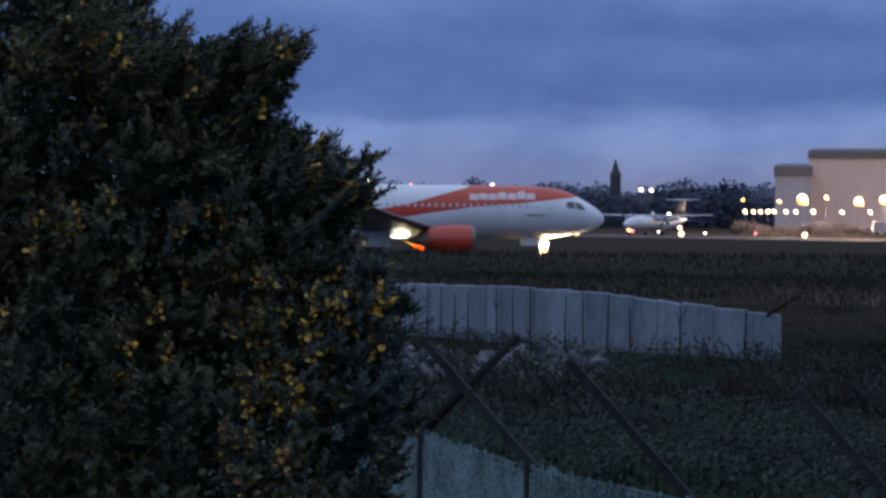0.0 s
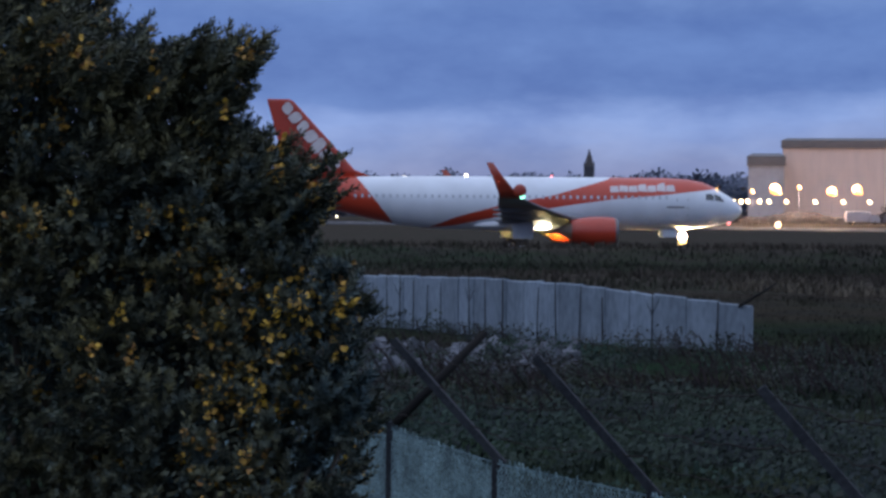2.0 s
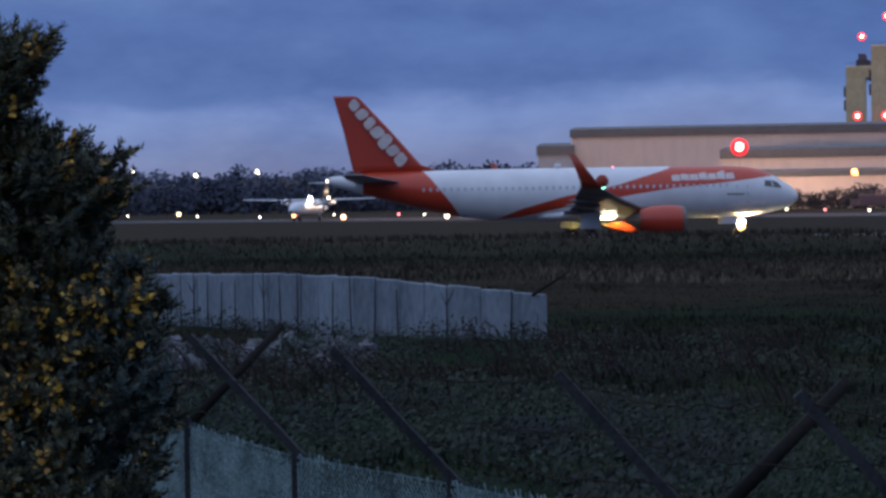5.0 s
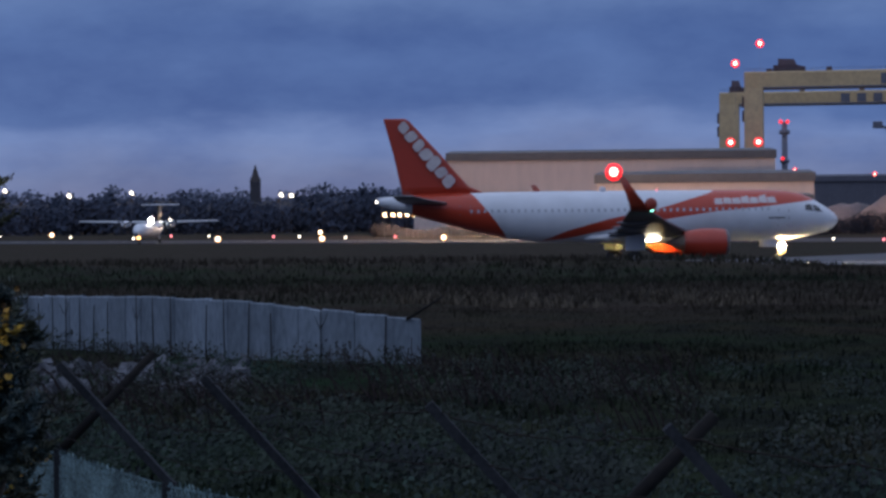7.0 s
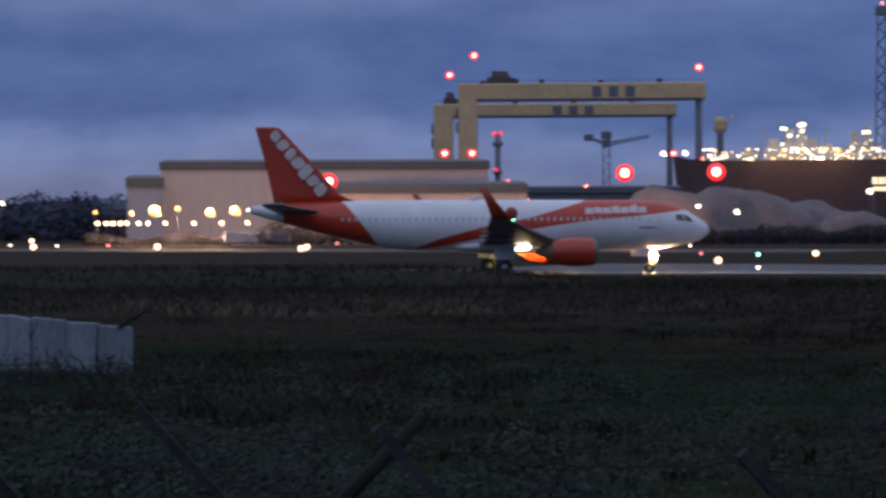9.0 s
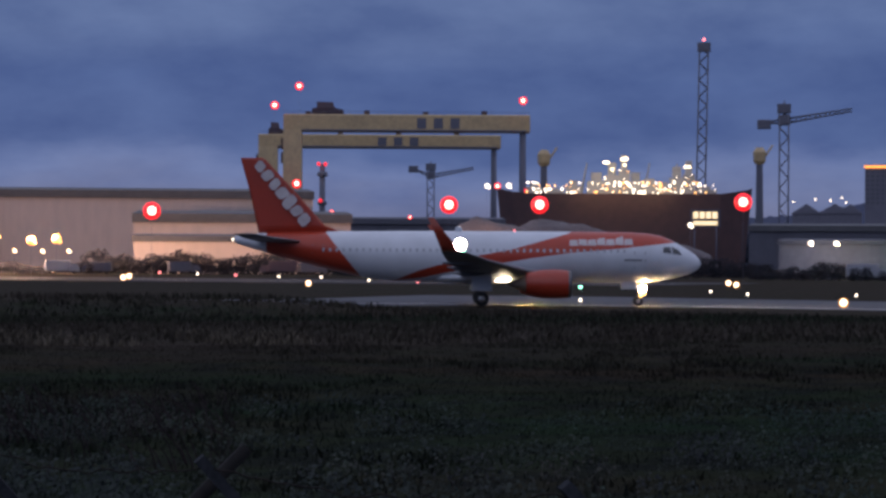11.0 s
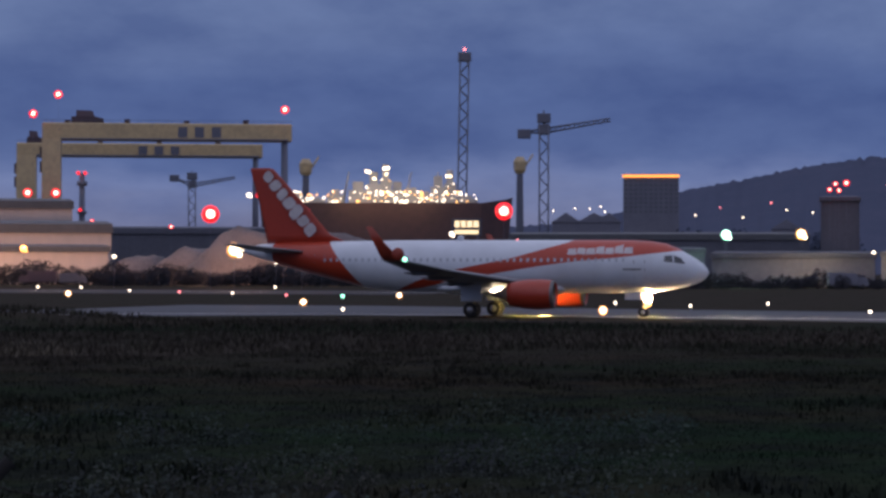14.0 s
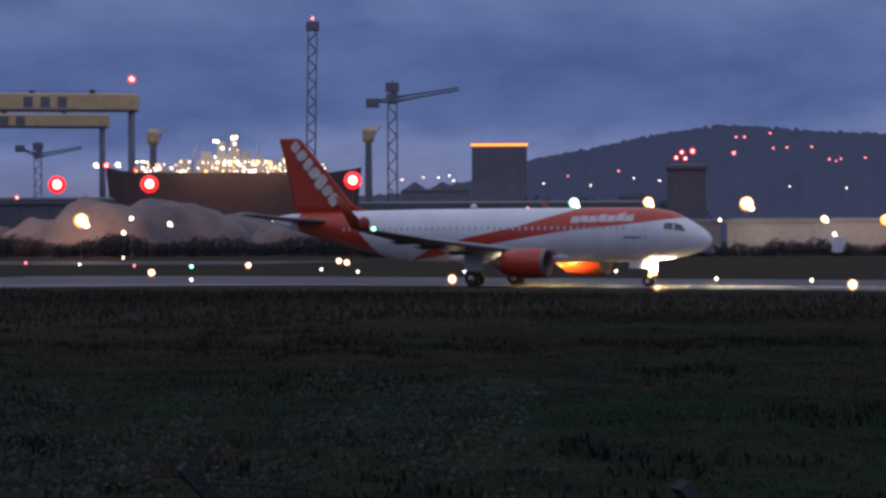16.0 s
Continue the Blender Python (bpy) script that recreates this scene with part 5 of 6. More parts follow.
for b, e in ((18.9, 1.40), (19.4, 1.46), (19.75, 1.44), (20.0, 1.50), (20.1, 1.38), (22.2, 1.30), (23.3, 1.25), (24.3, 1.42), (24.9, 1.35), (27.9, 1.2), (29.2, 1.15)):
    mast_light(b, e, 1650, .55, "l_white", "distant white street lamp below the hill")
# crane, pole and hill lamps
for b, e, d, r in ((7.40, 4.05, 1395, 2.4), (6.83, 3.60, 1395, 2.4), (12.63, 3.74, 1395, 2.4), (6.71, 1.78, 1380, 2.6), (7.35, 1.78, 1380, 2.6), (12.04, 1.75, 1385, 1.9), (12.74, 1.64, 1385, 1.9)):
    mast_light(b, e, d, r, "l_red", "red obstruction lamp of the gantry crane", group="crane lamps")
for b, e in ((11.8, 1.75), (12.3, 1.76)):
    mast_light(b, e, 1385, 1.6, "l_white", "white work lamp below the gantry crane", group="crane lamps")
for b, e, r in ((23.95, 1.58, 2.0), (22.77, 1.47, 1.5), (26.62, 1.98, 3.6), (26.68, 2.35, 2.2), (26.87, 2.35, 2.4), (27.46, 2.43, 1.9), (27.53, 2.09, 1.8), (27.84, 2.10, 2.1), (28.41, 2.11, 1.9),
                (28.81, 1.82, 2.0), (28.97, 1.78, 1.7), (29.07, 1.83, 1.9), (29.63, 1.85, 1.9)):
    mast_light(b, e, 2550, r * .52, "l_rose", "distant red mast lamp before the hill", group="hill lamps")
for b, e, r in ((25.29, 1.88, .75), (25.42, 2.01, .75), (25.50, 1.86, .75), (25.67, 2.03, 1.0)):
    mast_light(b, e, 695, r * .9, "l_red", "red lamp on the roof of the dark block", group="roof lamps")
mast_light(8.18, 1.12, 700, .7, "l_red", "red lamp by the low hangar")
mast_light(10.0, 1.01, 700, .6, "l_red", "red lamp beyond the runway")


# added unseen point lamps for the light hangar, warehouse and deck lamps throw
def throw(bearing, rise, dist, watts, colour):
    ob = new("flood_fill_lamp", bpy.data.lights.new("flood_fill_lamp", "POINT"))
    ob.data.energy, ob.data.color, ob.data.shadow_soft_size = watts, colour, 1.5
    ob.location = high(bearing, rise, dist) + Vector((0, -4, 0))


# no mast stands at 3.4; that lamp only brightens the low sheds
for b, e, w in ((-.05, .95, 105000), (1.3, .95, 105000), (3.4, 1.0, 12000), (6.62, .9, 9000)):
    throw(b, e, 600, w, (1.0, .64, .44))
for b, e, d, w, c in ((19.3, .44, 514, 1700, (.9, .92, 1.0)), (19.9, .44, 514, 1700, (1.0, .86, .6)), (22.91, .62, 505, 6000, (.45, 1.0, .80)), (30.09, .42, 535, 3600, (1.0, .7, .4)),
                       (24.64, .40, 553, 3600, (1.0, .82, .5)), (26.91, .40, 535, 4000, (1.0, .82, .5)), (28.69, .40, 535, 2600, (1.0, .86, .62))):
    throw(b, e, d, w, c)
for b in (14.2, 15.6):
    throw(b, 1.98, 1240, 9000, (1.0, .80, .46))
# unseen lamp set well behind its mast to brighten the heaps
throw(11.46, .47, 578, 40000, (1.0, .60, .40))


def build_radar_mast():
    t = thing("signal_mast", "dark slender mast with red lamps", "mast", facing(7.95, 800))
    z = EYE + 800 * math.tan(radians(2.24))
    part("shaft", bar((0, 0, 0), (0, 0, z), 1.1, .9, 10), "crane_dark", t)
    part("platform", bar((0, 0, z - 4), (0, 0, z - 2.6), 1.7, 1.7, 10), "crane_dark", t)
    part("platform", bar((0, 0, z * .62), (0, 0, z * .62 + 1.2), 1.5, 1.5, 10), "crane_dark", t)
    for x, zz, r in ((-1.2, z, .62), (1.0, z, .62), (-.6, z * .66, .6)):
        part("lamp", ball((x, -1.2, zz), r), "l_red", t, "glowing red lamp")


build_radar_mast()


def parked_truck(bearing, dist, turn, length, tall, body, label):
    """A box truck: cargo body, cab with its windscreen, and wheels."""
    t = thing("truck", label, "vehicle", facing(bearing, dist, 0, turn), "parked airport vehicles")
    h = length / 2
    part("body", box(bmesh.new(), -h, h - 2.1, -1.15, 1.15, .75, tall, .08), body, t, smooth=False)
    cab = part("cab", loft([[Vector((x, y, z)) for x, z in ((h - 2.0, .6), (h, .6), (h, 1.5), (h - .5, 2.35), (h - 2.0, 2.4))] for y in (-1.05, 1.05)]), body, t, smooth=False)
    part("windscreen", loft([[Vector((h + .01, -.9, 1.55)), Vector((h + .01, .9, 1.55)), Vector((h - .46, .85, 2.3)), Vector((h - .46, -.85, 2.3))],
                             [Vector((h + .04, -.9, 1.56)), Vector((h + .04, .9, 1.56)), Vector((h - .43, .85, 2.31)), Vector((h - .43, -.85, 2.31))]]), "pane", cab, "dark windscreen", smooth=False)
    for x in (-h + 1.2, h - 1.1):
        for y in (-1.0, 1.0):
            part("wheel", bar((x, y - .14, .46), (x, y + .14, .46), .46, n=14), "rubber", t)


for b, d, turn, ln, tall, body, label in ((4.75, 588, 8, 7.5, 3.1, "clad_dark", "dark box truck parked by the hangar hedge"), (6.95, 590, 172, 9.0, 3.4, "crane_house", "dark red truck parked by the low shed"),
                                          (7.75, 586, 4, 6.4, 2.9, "clad_dark", "dark van parked by the low shed"), (1.95, 592, 6, 8.0, 3.3, "clad_grey", "grey truck parked on the hangar apron"),
                                          (2.75, 594, 176, 7.0, 3.0, "clad_dark", "dark truck parked on the hangar apron"), (20.6, 498, 5, 8.5, 3.4, "clad_grey", "grey truck parked by the warehouse"),
                                          (21.9, 500, 174, 7.2, 3.0, "clad_dark", "dark truck parked by the warehouse"), (25.7, 500, 8, 8.0, 3.3, "clad_mid", "grey-blue truck parked by the warehouse"),
                                          (29.03, 500, 84, 6.2, 3.8, "white", "white box truck parked by the warehouse")):
    parked_truck(b, d, turn, ln, tall, body, label)


def gabled_shed(bearing, dist, width, eaves, ridge):
    t = thing("shed", "small pale gabled shed below the hill", "building", facing(bearing, dist), "pale gabled sheds")
    w = width / 2
    part("wall", box(bmesh.new(), -w, w, 0, 22, 0, eaves), "clad_mid", t, smooth=False)
    part("roof", loft([[Vector((x, y, z)) for x, z in ((-w - .6, eaves), (0, ridge), (w + .6, eaves))] for y in (-.6, 22.6)]), "clad_mid", t, smooth=False)


for b, w in ((19.2, 17), (19.85, 20), (20.2, 14), (24.3, 18)):
    top = EYE + 1500 * math.tan(radians(1.36 if b < 21 else 1.2))
    gabled_shed(b, 1500, w, top - 6, top)


# ---- foreground: low wall, fence, scrub, gorse ----
WALL = [(-13.5, 84, 1.5), (-11.5, 79, 1.48), (-9.8, 75.8, 1.48), (-7.0, 68.5, 1.64), (-5.0, 65.0, 1.62), (-2.8, 63.0, 1.40), (-0.55, 61.9, 1.18)]


def build_wall():
    t = thing("wall_low", "low weathered concrete panel wall with dark stakes before it", "wall", kind="structure")
    pts = [(spot(b, d), h) for b, d, h in WALL]
    step = 0.86
    line = []
    for (p, h0), (q, h1) in zip(pts, pts[1:]):
        n = max(1, round((q - p).length / step))
        for i in range(n):
            line.append((p.lerp(q, i / n), h0 + (h1 - h0) * i / n))
    line.append(pts[-1])
    rnd = random.Random(3)
    for i, ((p, h0), (q, h1)) in enumerate(zip(line, line[1:])):
        d = q - p
        nrm = Vector((d.y, -d.x, 0)).normalized() * .06
        g = min(ground_z(p.x, p.y), ground_z(q.x, q.y)) - .15
        a, b = p + d * .008, q - d * .008
        off = nrm * rnd.uniform(-.4, .4)
        top0, top1 = h0 + rnd.uniform(-.03, .03), h1 + rnd.uniform(-.03, .03)
        c = 0.03
        bm = loft([[Vector((a.x, a.y, g)) + nrm + off, Vector((b.x, b.y, g)) + nrm + off, Vector((b.x, b.y, g)) - nrm + off, Vector((a.x, a.y, g)) - nrm + off],
                   [Vector((a.x, a.y, top0 - c)) + nrm + off, Vector((b.x, b.y, top1 - c)) + nrm + off, Vector((b.x, b.y, top1 - c)) - nrm + off, Vector((a.x, a.y, top0 - c)) - nrm + off],
                   [Vector((a.x, a.y, top0)) + nrm * .4 + off, Vector((b.x, b.y, top1)) + nrm * .4 + off, Vector((b.x, b.y, top1)) - nrm * .4 + off, Vector((a.x, a.y, top0)) - nrm * .4 + off]])
        part("panel", bm, "concrete", t, smooth=False)
        lean = Vector((rnd.uniform(-.05, .05), 0, 0))
        s = p + nrm * 3.0
        if rnd.random() < .6:
            tall = top0 + rnd.uniform(-.25, .10)
            part("stake", bar((s.x, s.y, g), (s.x + lean.x, s.y, tall), .024, .014, 6), "stake", t)
            if rnd.random() < .3:
                # a dead sapling: side twigs fork off near the top
                for sg in (-1, 1):
                    z = tall * rnd.uniform(.55, .75)
                    part("stake", bar((s.x + lean.x * .6, s.y, z), (s.x + sg * rnd.uniform(.08, .2), s.y, z + rnd.uniform(.25, .5)), .014, .007, 5), "stake", t)
    e = pts[-1][0]
    part("stake", bar((e.x - .35, e.y, 1.15), (e.x + .6, e.y, 1.75), .04, .03, 6), "stake", t)


build_wall()


def build_rubble():
    rnd = random.Random(8)
    verts, faces = [], []
    for _ in range(200):
        b = rnd.uniform(-11, -4.6)
        d = rnd.uniform(53, 60)
        s = rnd.uniform(.05, .2) * (1 if rnd.random() < .85 else 1.5)
        p = spot(b, d)
        p.z = ground_z(p.x, p.y) + rnd.uniform(0, .25)
        q = Euler((rnd.uniform(0, 6), rnd.uniform(0, 6), rnd.uniform(0, 6))).to_matrix()
        i = len(verts)
        for z in (-.6, .6):
            for y in (-1, 1):
                for x in (-1, 1):
                    verts.append(p + q @ (Vector((x * rnd.uniform(.6, 1.1), y * rnd.uniform(.5, 1), z)) * s))
        faces += [tuple(i + k for k in f) for f in ((0, 2, 3, 1), (4, 5, 7, 6), (0, 1, 5, 4), (2, 6, 7, 3), (0, 4, 6, 2), (1, 3, 7, 5))]
    tagged(raw("rubble", verts, faces, "rubble"), "pale broken rubble strewn before the concrete wall", "rubble", kind="stuff")


build_rubble()

POSTS = [(-13.2, 25.6), (-11.0, 21.6), (-8.9, 18.4), (-6.4, 16.0), (-2.78, 14.3), (3.0, 12.0), (9.0, 10.6), (18.0, 9.4), (30.0, 8.6)]


def build_fence():
    t = thing("security_fence", "chain-link security fence with cranked concrete posts and barbed wire", "fence")
    base = [spot(b, d) for b, d in POSTS]
    for p in base:
        p.z = ground_z(p.x, p.y)
    tops, tips = [], []
    for i, p in enumerate(base):
        b, d = POSTS[i]
        top = Vector((p.x, p.y, 1.95))
        bm = bmesh.new()
        w = .045
        loft([[Vector((p.x + x * w, p.y + y * w, z)) for x, y in ((-1, -1), (1, -1), (1, 1), (-1, 1))] for z in (p.z - .3, 1.95)], bm=bm)
        part("post", bm, "post", t, smooth=False)
        left = Vector((-math.cos(radians(b)), math.sin(radians(b)), 0))
        tip = top + left * .70 + Vector((0, 0, .78))
        dirv = (tip - top).normalized()
        nv = dirv.cross(Vector((0, 1, 0))).normalized() * .024
        yv = Vector((0, .04, 0))
        bm = loft([[q + nv + yv, q + nv - yv, q - nv - yv, q - nv + yv] for q in (top - dirv * .04, top.lerp(tip, .6), tip)])
        part("arm", bm, "post", t, "cranked concrete arm", smooth=False)
        tops.append(top)
        tips.append(tip)
        if i in (2, 5):
            # these posts fork: a second arm leans the other way
            end = top - left * .70 + Vector((0, 0, .72))
            part("arm", bar(top, end, .04, .035, 6), "stake", t, "dark second arm of a forked post")
    # strands of barbed wire sag between the arms
    rnd = random.Random(17)
    for s in (.3, .62, .95):
        for i in range(len(base) - 1):
            a, c = tops[i].lerp(tips[i], s), tops[i + 1].lerp(tips[i + 1], s)
            rings = []
            for k in range(25):
                q = a.lerp(c, k / 24)
                q.z -= .07 * math.sin(math.pi * k / 24)
                q += Vector((0, rnd.gauss(0, .008), rnd.gauss(0, .010)))
                rings.append(ring(q, (0, 1, 0), (0, 0, 1), .004, .004, 4))
            part("barbed_wire", loft(rings), "rust", t, "sagging rusty barbed wire")
    # chain-link mesh, woven of slanting wires
    for i in range(len(base) - 1):
        a, c = base[i] * (1 - .08 / base[i].length), base[i + 1] * (1 - .08 / base[i + 1].length)
        rnd2 = random.Random(90 + i)
        L = (c - a).length
        u = (c - a).normalized()
        verts, faces = [], []

        def strip(p, q, r=.0032):
            k = len(verts)
            n = (q - p).cross(Vector((0, 1, 0)))
            n = n.normalized() * r
            verts.extend([p + n, p - n, q - n, q + n])
            faces.append((k, k + 1, k + 2, k + 3))
        H, g = 1.88, .046
        z0 = 0.05
        m = int((L + H) / g)
        for k in range(m):
            s0 = k * g - H
            for sg in (1, -1):
                lo, hi = s0, s0 + H
                p0, z_0 = lo, 0.0
                p1, z_1 = hi, H
                if p0 < 0:
                    z_0, p0 = -p0, 0.0
                if p1 > L:
                    z_1, p1 = H - (p1 - L), L
                if p1 <= p0:
                    continue
                if sg < 0:
                    q0, q1 = L - p0, L - p1
                else:
                    q0, q1 = p0, p1
                strip(a + u * q0 + Vector((0, 0, z_0 + z0 - a.z)), a + u * q1 + Vector((0, 0, z_1 + z0 - a.z)))
        for hz in (0.1, .95, 1.88):
            strip(a + Vector((0, 0, hz + z0 - a.z)), c + Vector((0, 0, hz + z0 - c.z)), .006)
        # cut wire ends stand up along the top, and upright droppers stiffen the mesh
        for k in range(int(L / .05)):
            p = a + u * (k * .05 + rnd2.uniform(-.01, .01))
            z = 1.88 + z0 - a.z
            strip(p + Vector((0, 0, z)), p + u * rnd2.uniform(-.03, .03) + Vector((0, 0, z + rnd2.uniform(.015, .045))), .0045)
            if k % 2:
                strip(p + Vector((0, 0, rnd2.uniform(.2, 1.3) - a.z)), p + u * rnd2.uniform(-.02, .02) + Vector((0, 0, z)), rnd2.uniform(.002, .006))
        raw("chain_link", verts, faces, "wire", t)


build_fence()


def tufts(name, label, material, count, seed, b0, b1, d0, d1, size, blades, cat="grass", spread=.5, keep=None):
    rnd = random.Random(seed)
    verts, faces = [], []
    for _ in range(count):
        b = rnd.uniform(b0, b1)
        d = math.sqrt(rnd.uniform(d0 * d0, d1 * d1))
        p = spot(b, d)
        if keep and not keep(p):
            continue
        p.z = ground_z(p.x, p.y) - .02
        for _ in range(blades):
            q = p + Vector((rnd.gauss(0, spread), rnd.gauss(0, spread), 0))
            h = size * rnd.uniform(.5, 1.3)
            a = rnd.uniform(0, 6.28)
            lean = Vector((math.cos(a), math.sin(a), 0)) * h * rnd.uniform(.1, .6)
            w = Vector((-math.sin(a), math.cos(a), 0)) * h * .2
            i = len(verts)
            verts += [q - w, q + w, q + lean * .4 + w * .7 + Vector((0, 0, h * .6)), q + lean + Vector((0, 0, h))]
            faces.append((i, i + 1, i + 2, i + 3))
    tagged(raw(name, verts, faces, material), label, cat, kind="stuff")


def patchy(p):
    return noise.noise(Vector((p.x * .05, p.y * .05, 7))) > -.9


tufts("grass", "rough dark grass tufts on the airfield", "blades", 24000, 21, -14, 34, 24, 112, .075, 9, keep=patchy)
tufts("grass", "longer dark grass along the taxiway edge", "blades", 9000, 22, -16, 32, 110, 178, .34, 5, spread=.9, keep=lambda p: p.y < 140 + 38 * (1 - (p.x / 90) ** 2) - max(0, p.x - 40) * .9)
def tussocky(p):
    return noise.noise(Vector((p.x * .10, p.y * .07, 4))) + .5 * noise.noise(Vector((p.x * .4, p.y * .3, 1))) > .12


tufts("grass", "scattered rank grass tussocks across the airfield", "blades", 9000, 27, -14, 34, 30, 150, .19, 12, spread=.35, keep=tussocky)
tufts("dry_grass", "pale dry grass in a ragged strip", "straw", 420, 23, -1.5, 7.5, 104, 118, .38, 7, spread=.5, keep=lambda p: noise.noise(Vector((p.x * .2, p.y * .1, 2))) > -.1)


def build_brambles():
    rnd = random.Random(31)
    verts, faces = [], []
    for _ in range(1900):
        b = rnd.uniform(-13, 22)
        d = rnd.uniform(20, 60)
        if b > 4 and rnd.random() < .6:
            continue
        p = spot(b, d)
        if noise.noise(Vector((p.x * .12, p.y * .12, 9))) < -.05 and rnd.random() < .8:
            continue
        h = rnd.uniform(.15, .5)
        p.z = ground_z(p.x, p.y) + h * .4
        leaf_clump(verts, faces, p, Vector((h * 1.5, h * 1.5, h * .8)), rnd, 110, size=.15)
    # a ragged skirt of scrub along the foot of the wall
    pts = [(spot(b, d), h) for b, d, h in WALL]
    for (p, _), (q, _) in zip(pts, pts[1:]):
        for k in range(int((q - p).length / .28)):
            c = p.lerp(q, rnd.random()) * (1 - rnd.uniform(.4, 2.4) / 66)
            h = rnd.uniform(.12, .34) if rnd.random() < .8 else rnd.uniform(.35, .55)
            c.z = ground_z(c.x, c.y) + h * .35
            leaf_clump(verts, faces, c, Vector((h * 1.5, h * 1.2, h)), rnd, 90, size=.16)
    stems, sides = [], []
    for _ in range(1500):
        p = spot(rnd.uniform(-13, 6), rnd.uniform(40, 62))
        p.z = ground_z(p.x, p.y)
        if noise.noise(Vector((p.x * .15, p.y * .15, 5))) < -.1:
            continue
        a = rnd.uniform(0, 6.28)
        reach, h = rnd.uniform(.3, 1.1), rnd.uniform(.25, .75)
        last = p
        for j in range(1, 6):
            k = j / 5
            q = p + Vector((math.cos(a) * reach * k, math.sin(a) * reach * k * .5, h * math.sin(k * 2.4)))
            w = Vector((.012, 0, .012)) * (1.2 - k)
            i = len(stems)
            stems += [last - w, last + w, q + w, q - w]
            sides.append((i, i + 1, i + 2, i + 3))
            last = q
    tagged(raw("bramble", stems, sides, "twig"), "arching dead bramble stems before the wall", "brambles", kind="stuff")
    tagged(raw("bramble", verts, faces, "bramble"), "low dark bramble scrub between fence and wall", "brambles", kind="stuff")


build_brambles()


def build_gorse():
    """A big gorse bush: wooden limbs, spiky shoots and yellow flowers."""
    rnd = random.Random(41)
    t = thing("gorse_bush", "big dark gorse bush dotted with yellow flowers", "bush")
    # masses of growth: bearing, rise, distance, radius
    masses = [(-16.6, 2.3, 10.2, .36), (-15.2, 2.2, 10.0, .18), (-14.5, 1.8, 10.0, .17), (-13.9, 2.6, 9.9, .07), (-13.4, 2.9, 9.85, .03), (-15.0, 1.0, 10.0, .40), (-14.5, .6, 9.9, .16), (-13.8, -.5, 9.9, .18), (-12.95, -.6, 9.9, .11), (-12.0, -.1, 9.8, .06), (-11.4, .2, 9.75, .035), (-13.2, 1.1, 9.9, .10), (-12.6, .75, 9.85, .06),
              (-13.7, -1.2, 9.9, .42), (-12.5, -1.5, 9.8, .17), (-11.7, -1.3, 9.8, .06), (-12.2, -3.0, 9.7, .26), (-10.9, -2.6, 9.6, .10), (-10.3, -2.4, 9.55, .06), (-13.8, -4.2, 9.7, .42), (-11.7, -4.8, 9.6, .26), (-10.5, -4.7, 9.5, .12), (-9.95, -5.0, 9.5, .06),
              (-12.8, -6.6, 9.5, .4), (-11.3, -7.2, 9.5, .24), (-18.6, 4.0, 10.3, .5), (-20.4, 3, 10.4, .8), (-18.2, 2.2, 10.5, .5), (-17, -1, 10.4, .6), (-17.0, 4.2, 10.2, .14), (-18, 1, 10.3, .8), (-18, -4, 10.2, .8), (-15.8, -6.5, 10, .6), (-16, -1.5, 10, .6), (-14.5, -9, 9.9, .7), (-11.8, -9.3, 9.7, .45)]
    blobs = [(high(b, e, d), r) for b, e, d, r in masses]
    root = spot(-14.5, 10.1)
    root.z = ground_z(root.x, root.y) - .1
    for c, r in blobs:
        mid = root.lerp(c, .5) + Vector((rnd.uniform(-.1, .1), rnd.uniform(-.1, .1), .1))
        bm = bar(root + Vector((rnd.uniform(-.2, .2), rnd.uniform(-.2, .2), 0)), mid, .035, .022, 6)
        bar(mid, c, .022, .01, 6, bm=bm)
        part("limb", bm, "gorse_wood", t, "dark woody limb")
    V = {"gorse": ([], []), "flower": ([], [])}

    def shoot(p, d, ln):
        verts, faces = V["gorse"]
        u = d.orthogonal().normalized()
        v = d.cross(u)
        for k in range(20):
            s = k / 19
            a = k * 2.4 + rnd.uniform(-.4, .4)
            o = u * math.cos(a) + v * math.sin(a)
            q = p + d * ln * s
            nl = rnd.uniform(.030, .050) * (1.1 - .5 * s)
            tip = q + (d * 1.0 + o).normalized() * nl
            w = d.cross(o).normalized() * nl * .17
            i = len(verts)
            verts.extend([q - w * .5, q + w * .5, q.lerp(tip, .6) + w, tip, q.lerp(tip, .6) - w])
            faces.append((i, i + 1, i + 2, i + 3, i + 4))

    def flower(p, d):
        verts, faces = V["flower"]
        # a loose spike of pea flowers, each of a few thin petals
        for k in range(rnd.randint(6, 13)):
            c = p - d * rnd.uniform(0, .07) + Vector((rnd.gauss(0, .014), rnd.gauss(0, .014), rnd.gauss(0, .014)))
            for _ in range(2):
                u = Vector((rnd.gauss(0, 1), rnd.gauss(0, 1), rnd.gauss(0, 1))).normalized()
                v = u.orthogonal().normalized()
                r = rnd.uniform(.009, .018)
                i = len(verts)
                verts.extend([c - u * r * .6, c - v * r * .7 + u * r * .2, c + u * r * 1.2 - v * r * .3, c + u * r * 1.2 + v * r * .4, c + v * r * .8 + u * r * .1])
                faces.append((i, i + 1, i + 2, i + 3, i + 4))

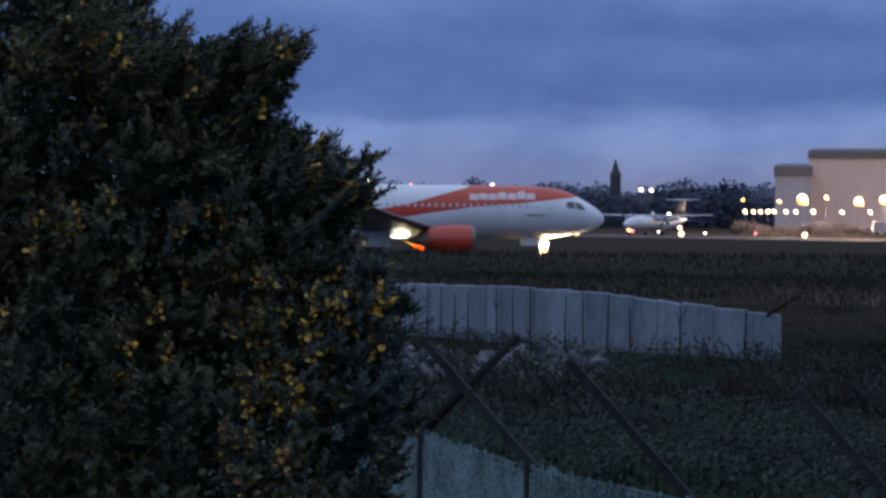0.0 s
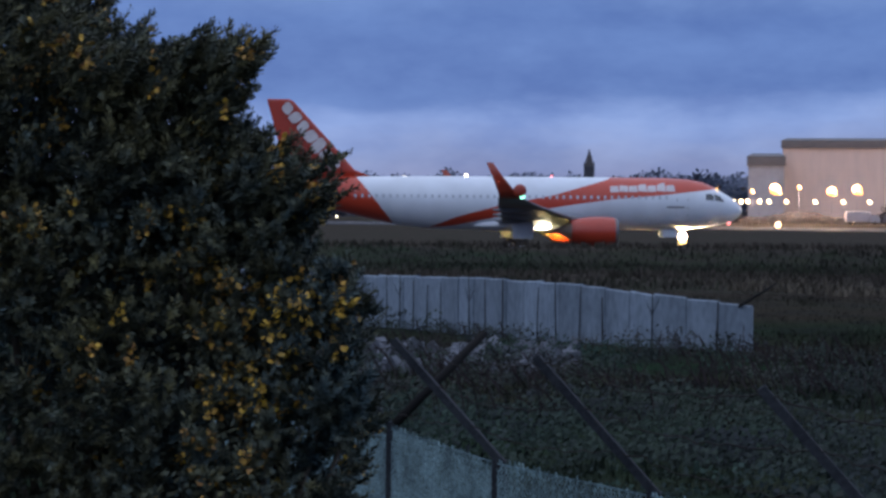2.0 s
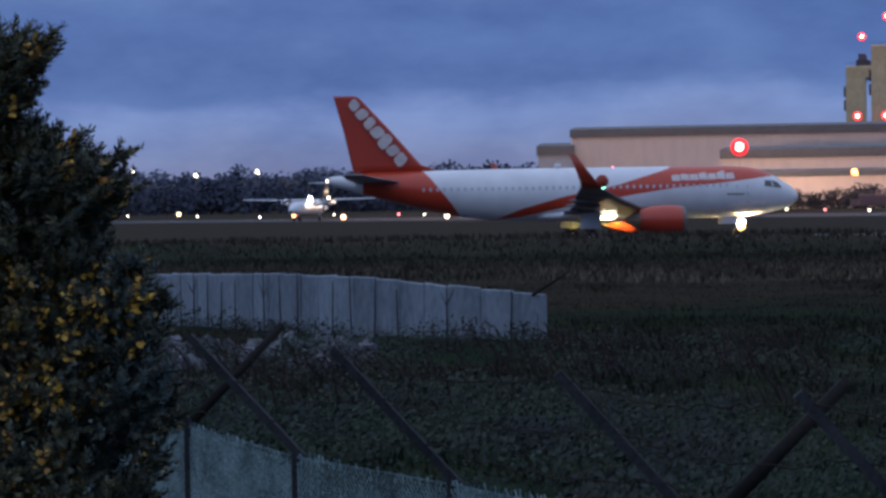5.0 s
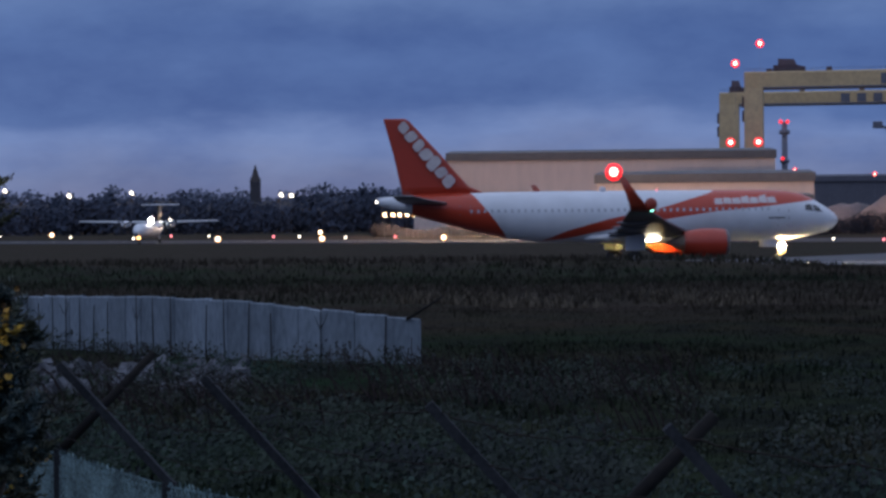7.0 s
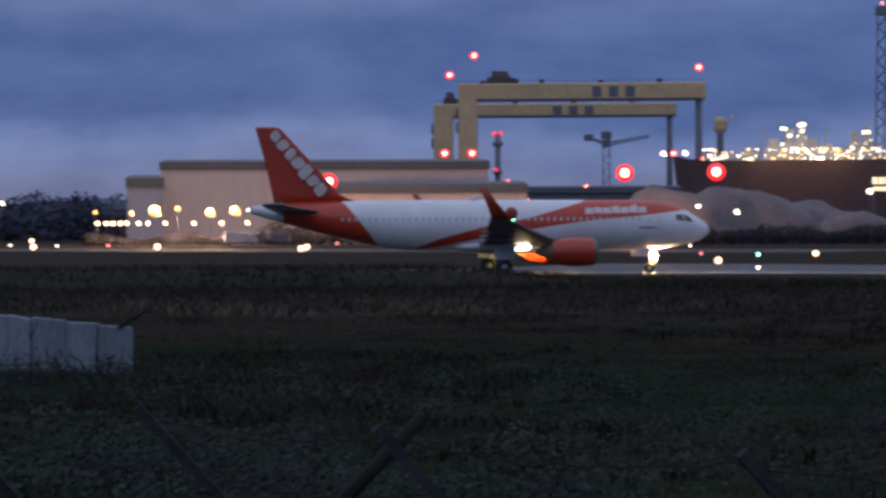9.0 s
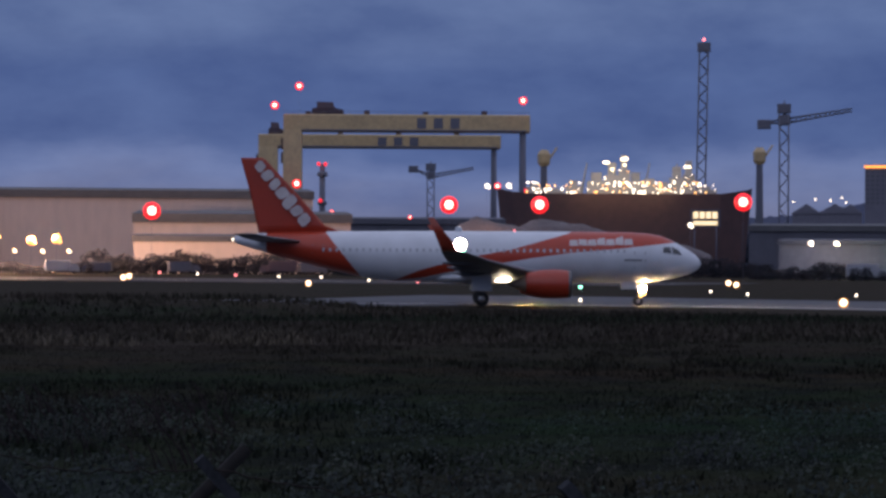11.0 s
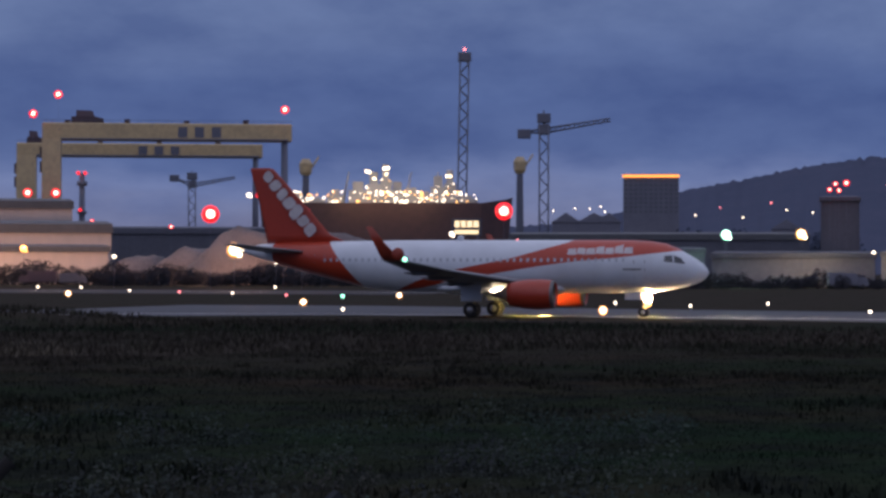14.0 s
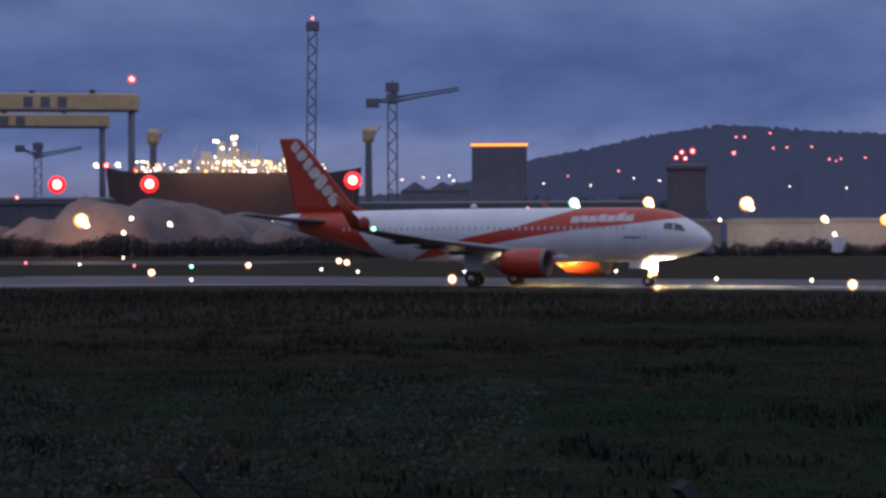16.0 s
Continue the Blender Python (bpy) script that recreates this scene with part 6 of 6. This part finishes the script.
    for c, r in blobs:
        # a dark tangle inside each mass, then sprays of shoots that stand out of it
        verts, faces = V["gorse"]
        leaf_clump(verts, faces, c, Vector((r, r, r)) * .66, rnd, int(60 + 2600 * r * r), size=.050 / max(r, .07))
        for _ in range(int(16 + 330 * r * r + 80 * r)):
            d = Vector((rnd.gauss(0, 1), rnd.gauss(0, 1), rnd.gauss(0, 1))).normalized()
            p = c + d * r * (rnd.uniform(.45, 1.0) ** .6)
            way = (d * .42 + Vector((.30, -.05, .58)) + Vector((rnd.gauss(0, .22), rnd.gauss(0, .22), rnd.gauss(0, .22)))).normalized()
            ln = rnd.uniform(.11, .19)
            shoot(p, way, ln)
            for _ in range(rnd.randint(2, 4)):
                q = p + way * ln * rnd.uniform(.1, .7)
                w2 = (way + Vector((rnd.gauss(0, .45), rnd.gauss(0, .45), rnd.gauss(0, .35)))).normalized()
                shoot(q, w2, ln * rnd.uniform(.4, .75))
            low = c.z < EYE + .1
            if rnd.random() < (.9 if low else .55) and d.y < .35 and noise.noise(p * 2.6) > (0.0 if p.x > -2.1 else .2):
                flower(p + way * ln * .8, way)
    # longer sprays that break the outline, each leaning up and outwards
    for b, e in ((-16.2, 4.7), (-15.7, 4.2), (-15.2, 3.7), (-14.6, 3.75), (-13.9, 3.75), (-13.4, 3.85), (-13.0, 3.95), (-12.5, 4.0), (-12.15, 4.05), (-11.95, 3.75), (-12.1, 3.4), (-12.4, 2.6), (-11.75, 1.7), (-11.35, 1.5), (-11.0, 1.2),
                 (-10.3, 1.2), (-10.35, .7), (-10.5, .2), (-10.6, -.8), (-9.9, -1.7), (-9.6, -2.7), (-9.8, -3.4), (-9.3, -4.8), (-9.6, -5.8), (-9.9, -6.8)):
        for _ in range(7):
            tip = high(b + rnd.gauss(0, .16), e + rnd.gauss(0, .14), 9.75 + rnd.gauss(0, .1))
            way = Vector((.62 + rnd.gauss(0, .16), rnd.gauss(0, .2), .62 + rnd.gauss(0, .16))).normalized()
            ln = rnd.uniform(.22, .34)
            for j in range(4):
                shoot(tip - way * ln * (j + 1) / 4, (way + Vector((rnd.gauss(0, .25), rnd.gauss(0, .2), rnd.gauss(0, .2)))).normalized(), ln * rnd.uniform(.26, .36))
            if rnd.random() < (.8 if e < 1 else .3):
                flower(tip - way * ln * rnd.uniform(.1, .6), way)
    crown = raw("crown", *V["gorse"], "gorse", t)
    tagged(crown, "dark green spiny shoots")
    fl = raw("flower", *V["flower"], "flower", t)
    tagged(fl, "small yellow flowers", kind="stuff")


build_gorse()


# ---- what moves ----
JET_ROWS = (
    (0.0, -15.31, 189.09, 14.46),
    (0.5, -12.23, 189.93, 14.09),
    (1.0, -9.26, 190.84, 13.74),
    (1.5, -5.97, 191.85, 13.36),
    (2.0, -2.74, 192.87, 12.86),
    (2.5, 0.77, 193.67, 12.48),
    (3.0, 4.23, 194.39, 12.00),
    (3.5, 7.82, 195.10, 11.52),
    (6.0, 25.42, 197.80, 9.91),
    (6.5, 28.96, 198.41, 8.91),
    (7.0, 32.04, 199.01, 8.21),
    (7.5, 35.30, 199.18, 7.40),
    (8.0, 38.44, 199.01, 6.21),
    (8.5, 41.74, 198.13, 4.33),
    (9.0, 44.87, 196.49, 1.93),
    (11.5, 60.21, 188.04, -13.65),
    (12.0, 62.98, 185.78, -16.78),
    (12.5, 65.45, 182.83, -19.88),
    (13.0, 67.68, 179.82, -23.59),
    (13.5, 69.91, 176.91, -27.14),
    (14.0, 72.19, 174.15, -31.14),
    (14.5, 74.33, 171.20, -35.39),
    (15.0, 75.97, 167.99, -39.88),
    (15.5, 78.48, 166.21, -42.67),
    (16.0, 80.47, 164.16, -46.38),
)
PROP_ROWS = [(0.0, -4.15, 505, -116), (2.0, -5.06, 493, -114), (4.0, -6.0, 481, -106), (6.0, -6.86, 471, -97), (7.0, -7.12, 469, -94), (8.0, -7.3, 466, -92), (10.0, -7.5, 462, -90), (16.0, -7.7, 452, -89)]
FLASHES = (6.5, 7.65, 8.7, 9.8, 10.95, 12.05, 13.15, 14.25, 15.35)


def towards_eye(t):
    """The bearing of the watcher in the jet's own space."""
    for (t0, x0, y0, h0), (t1, x1, y1, h1) in zip(JET_ROWS, JET_ROWS[1:]):
        if t <= t1:
            k = (t - t0) / (t1 - t0)
            x, y, h = x0 + (x1 - x0) * k, y0 + (y1 - y0) * k, h0 + (h1 - h0) * k
            return math.degrees(math.atan2(-y, -x)) - h
    return math.degrees(math.atan2(-JET_ROWS[-1][2], -JET_ROWS[-1][1])) - JET_ROWS[-1][3]


def flash(lamp, place, times, eye=towards_eye):
    """At rest the lamp faces its cover plate; for each flash it swings round to the watcher and back."""
    rows = [(0.0, pose(*place, 0, 0, 90))]
    for c in times:
        swing = eye(c) - 90
        for dt, k in ((-.15, 0), (-.12, .36), (-.08, .72), (-.05, 1), (.05, 1), (.08, .72), (.12, .36), (.15, 0)):
            if 0 < c + dt < 16:
                rows.append((c + dt, pose(*place, 0, 0, 90 + swing * k)))
    rows.append((16.0, pose(*place, 0, 0, 90)))
    walk(lamp, rows)


def motions():
    walk(jet, [(t, pose(x, y, 0.035, 0, 0, h)) for t, x, y, h in JET_ROWS])
    # the tyres roll with the way made along the taxiway
    gone, last, turns = 0.0, None, []
    for i in range(161):
        t = i / 10
        for (t0, x0, y0, h0), (t1, x1, y1, h1) in zip(JET_ROWS, JET_ROWS[1:]):
            if t <= t1:
                break
        k = (t - t0) / (t1 - t0)
        here = Vector((x0 + (x1 - x0) * k, y0 + (y1 - y0) * k))
        gone += (here - last).length if last else 0.0
        last = here
        turns.append((t, gone))
    for tyre, place, r in WHEELS:
        n = 1 if r > .5 else 2
        rows = []
        for (ta, ga), (tb, gb) in zip(turns, turns[1:]):
            rows += [(ta + (tb - ta) * j / n, pose(*place, 0, math.degrees((ga + (gb - ga) * j / n) / r) % 360, 0)) for j in range(n)]
        rows.append((16.0, pose(*place, 0, math.degrees(turns[-1][1] / r) % 360, 0)))
        walk(tyre, rows)
    walk(turboprop, [(t, pose(*spot(b, d, 0.03), 0, 0, h)) for t, b, d, h in PROP_ROWS])
    flash(wing_strobe, STROBE, FLASHES)
    flash(roof_beacon, BEACON, (2.5,))
    flash(prop_strobe, PROP_LAMP, (8.0,), lambda t: 9.0)


motions()
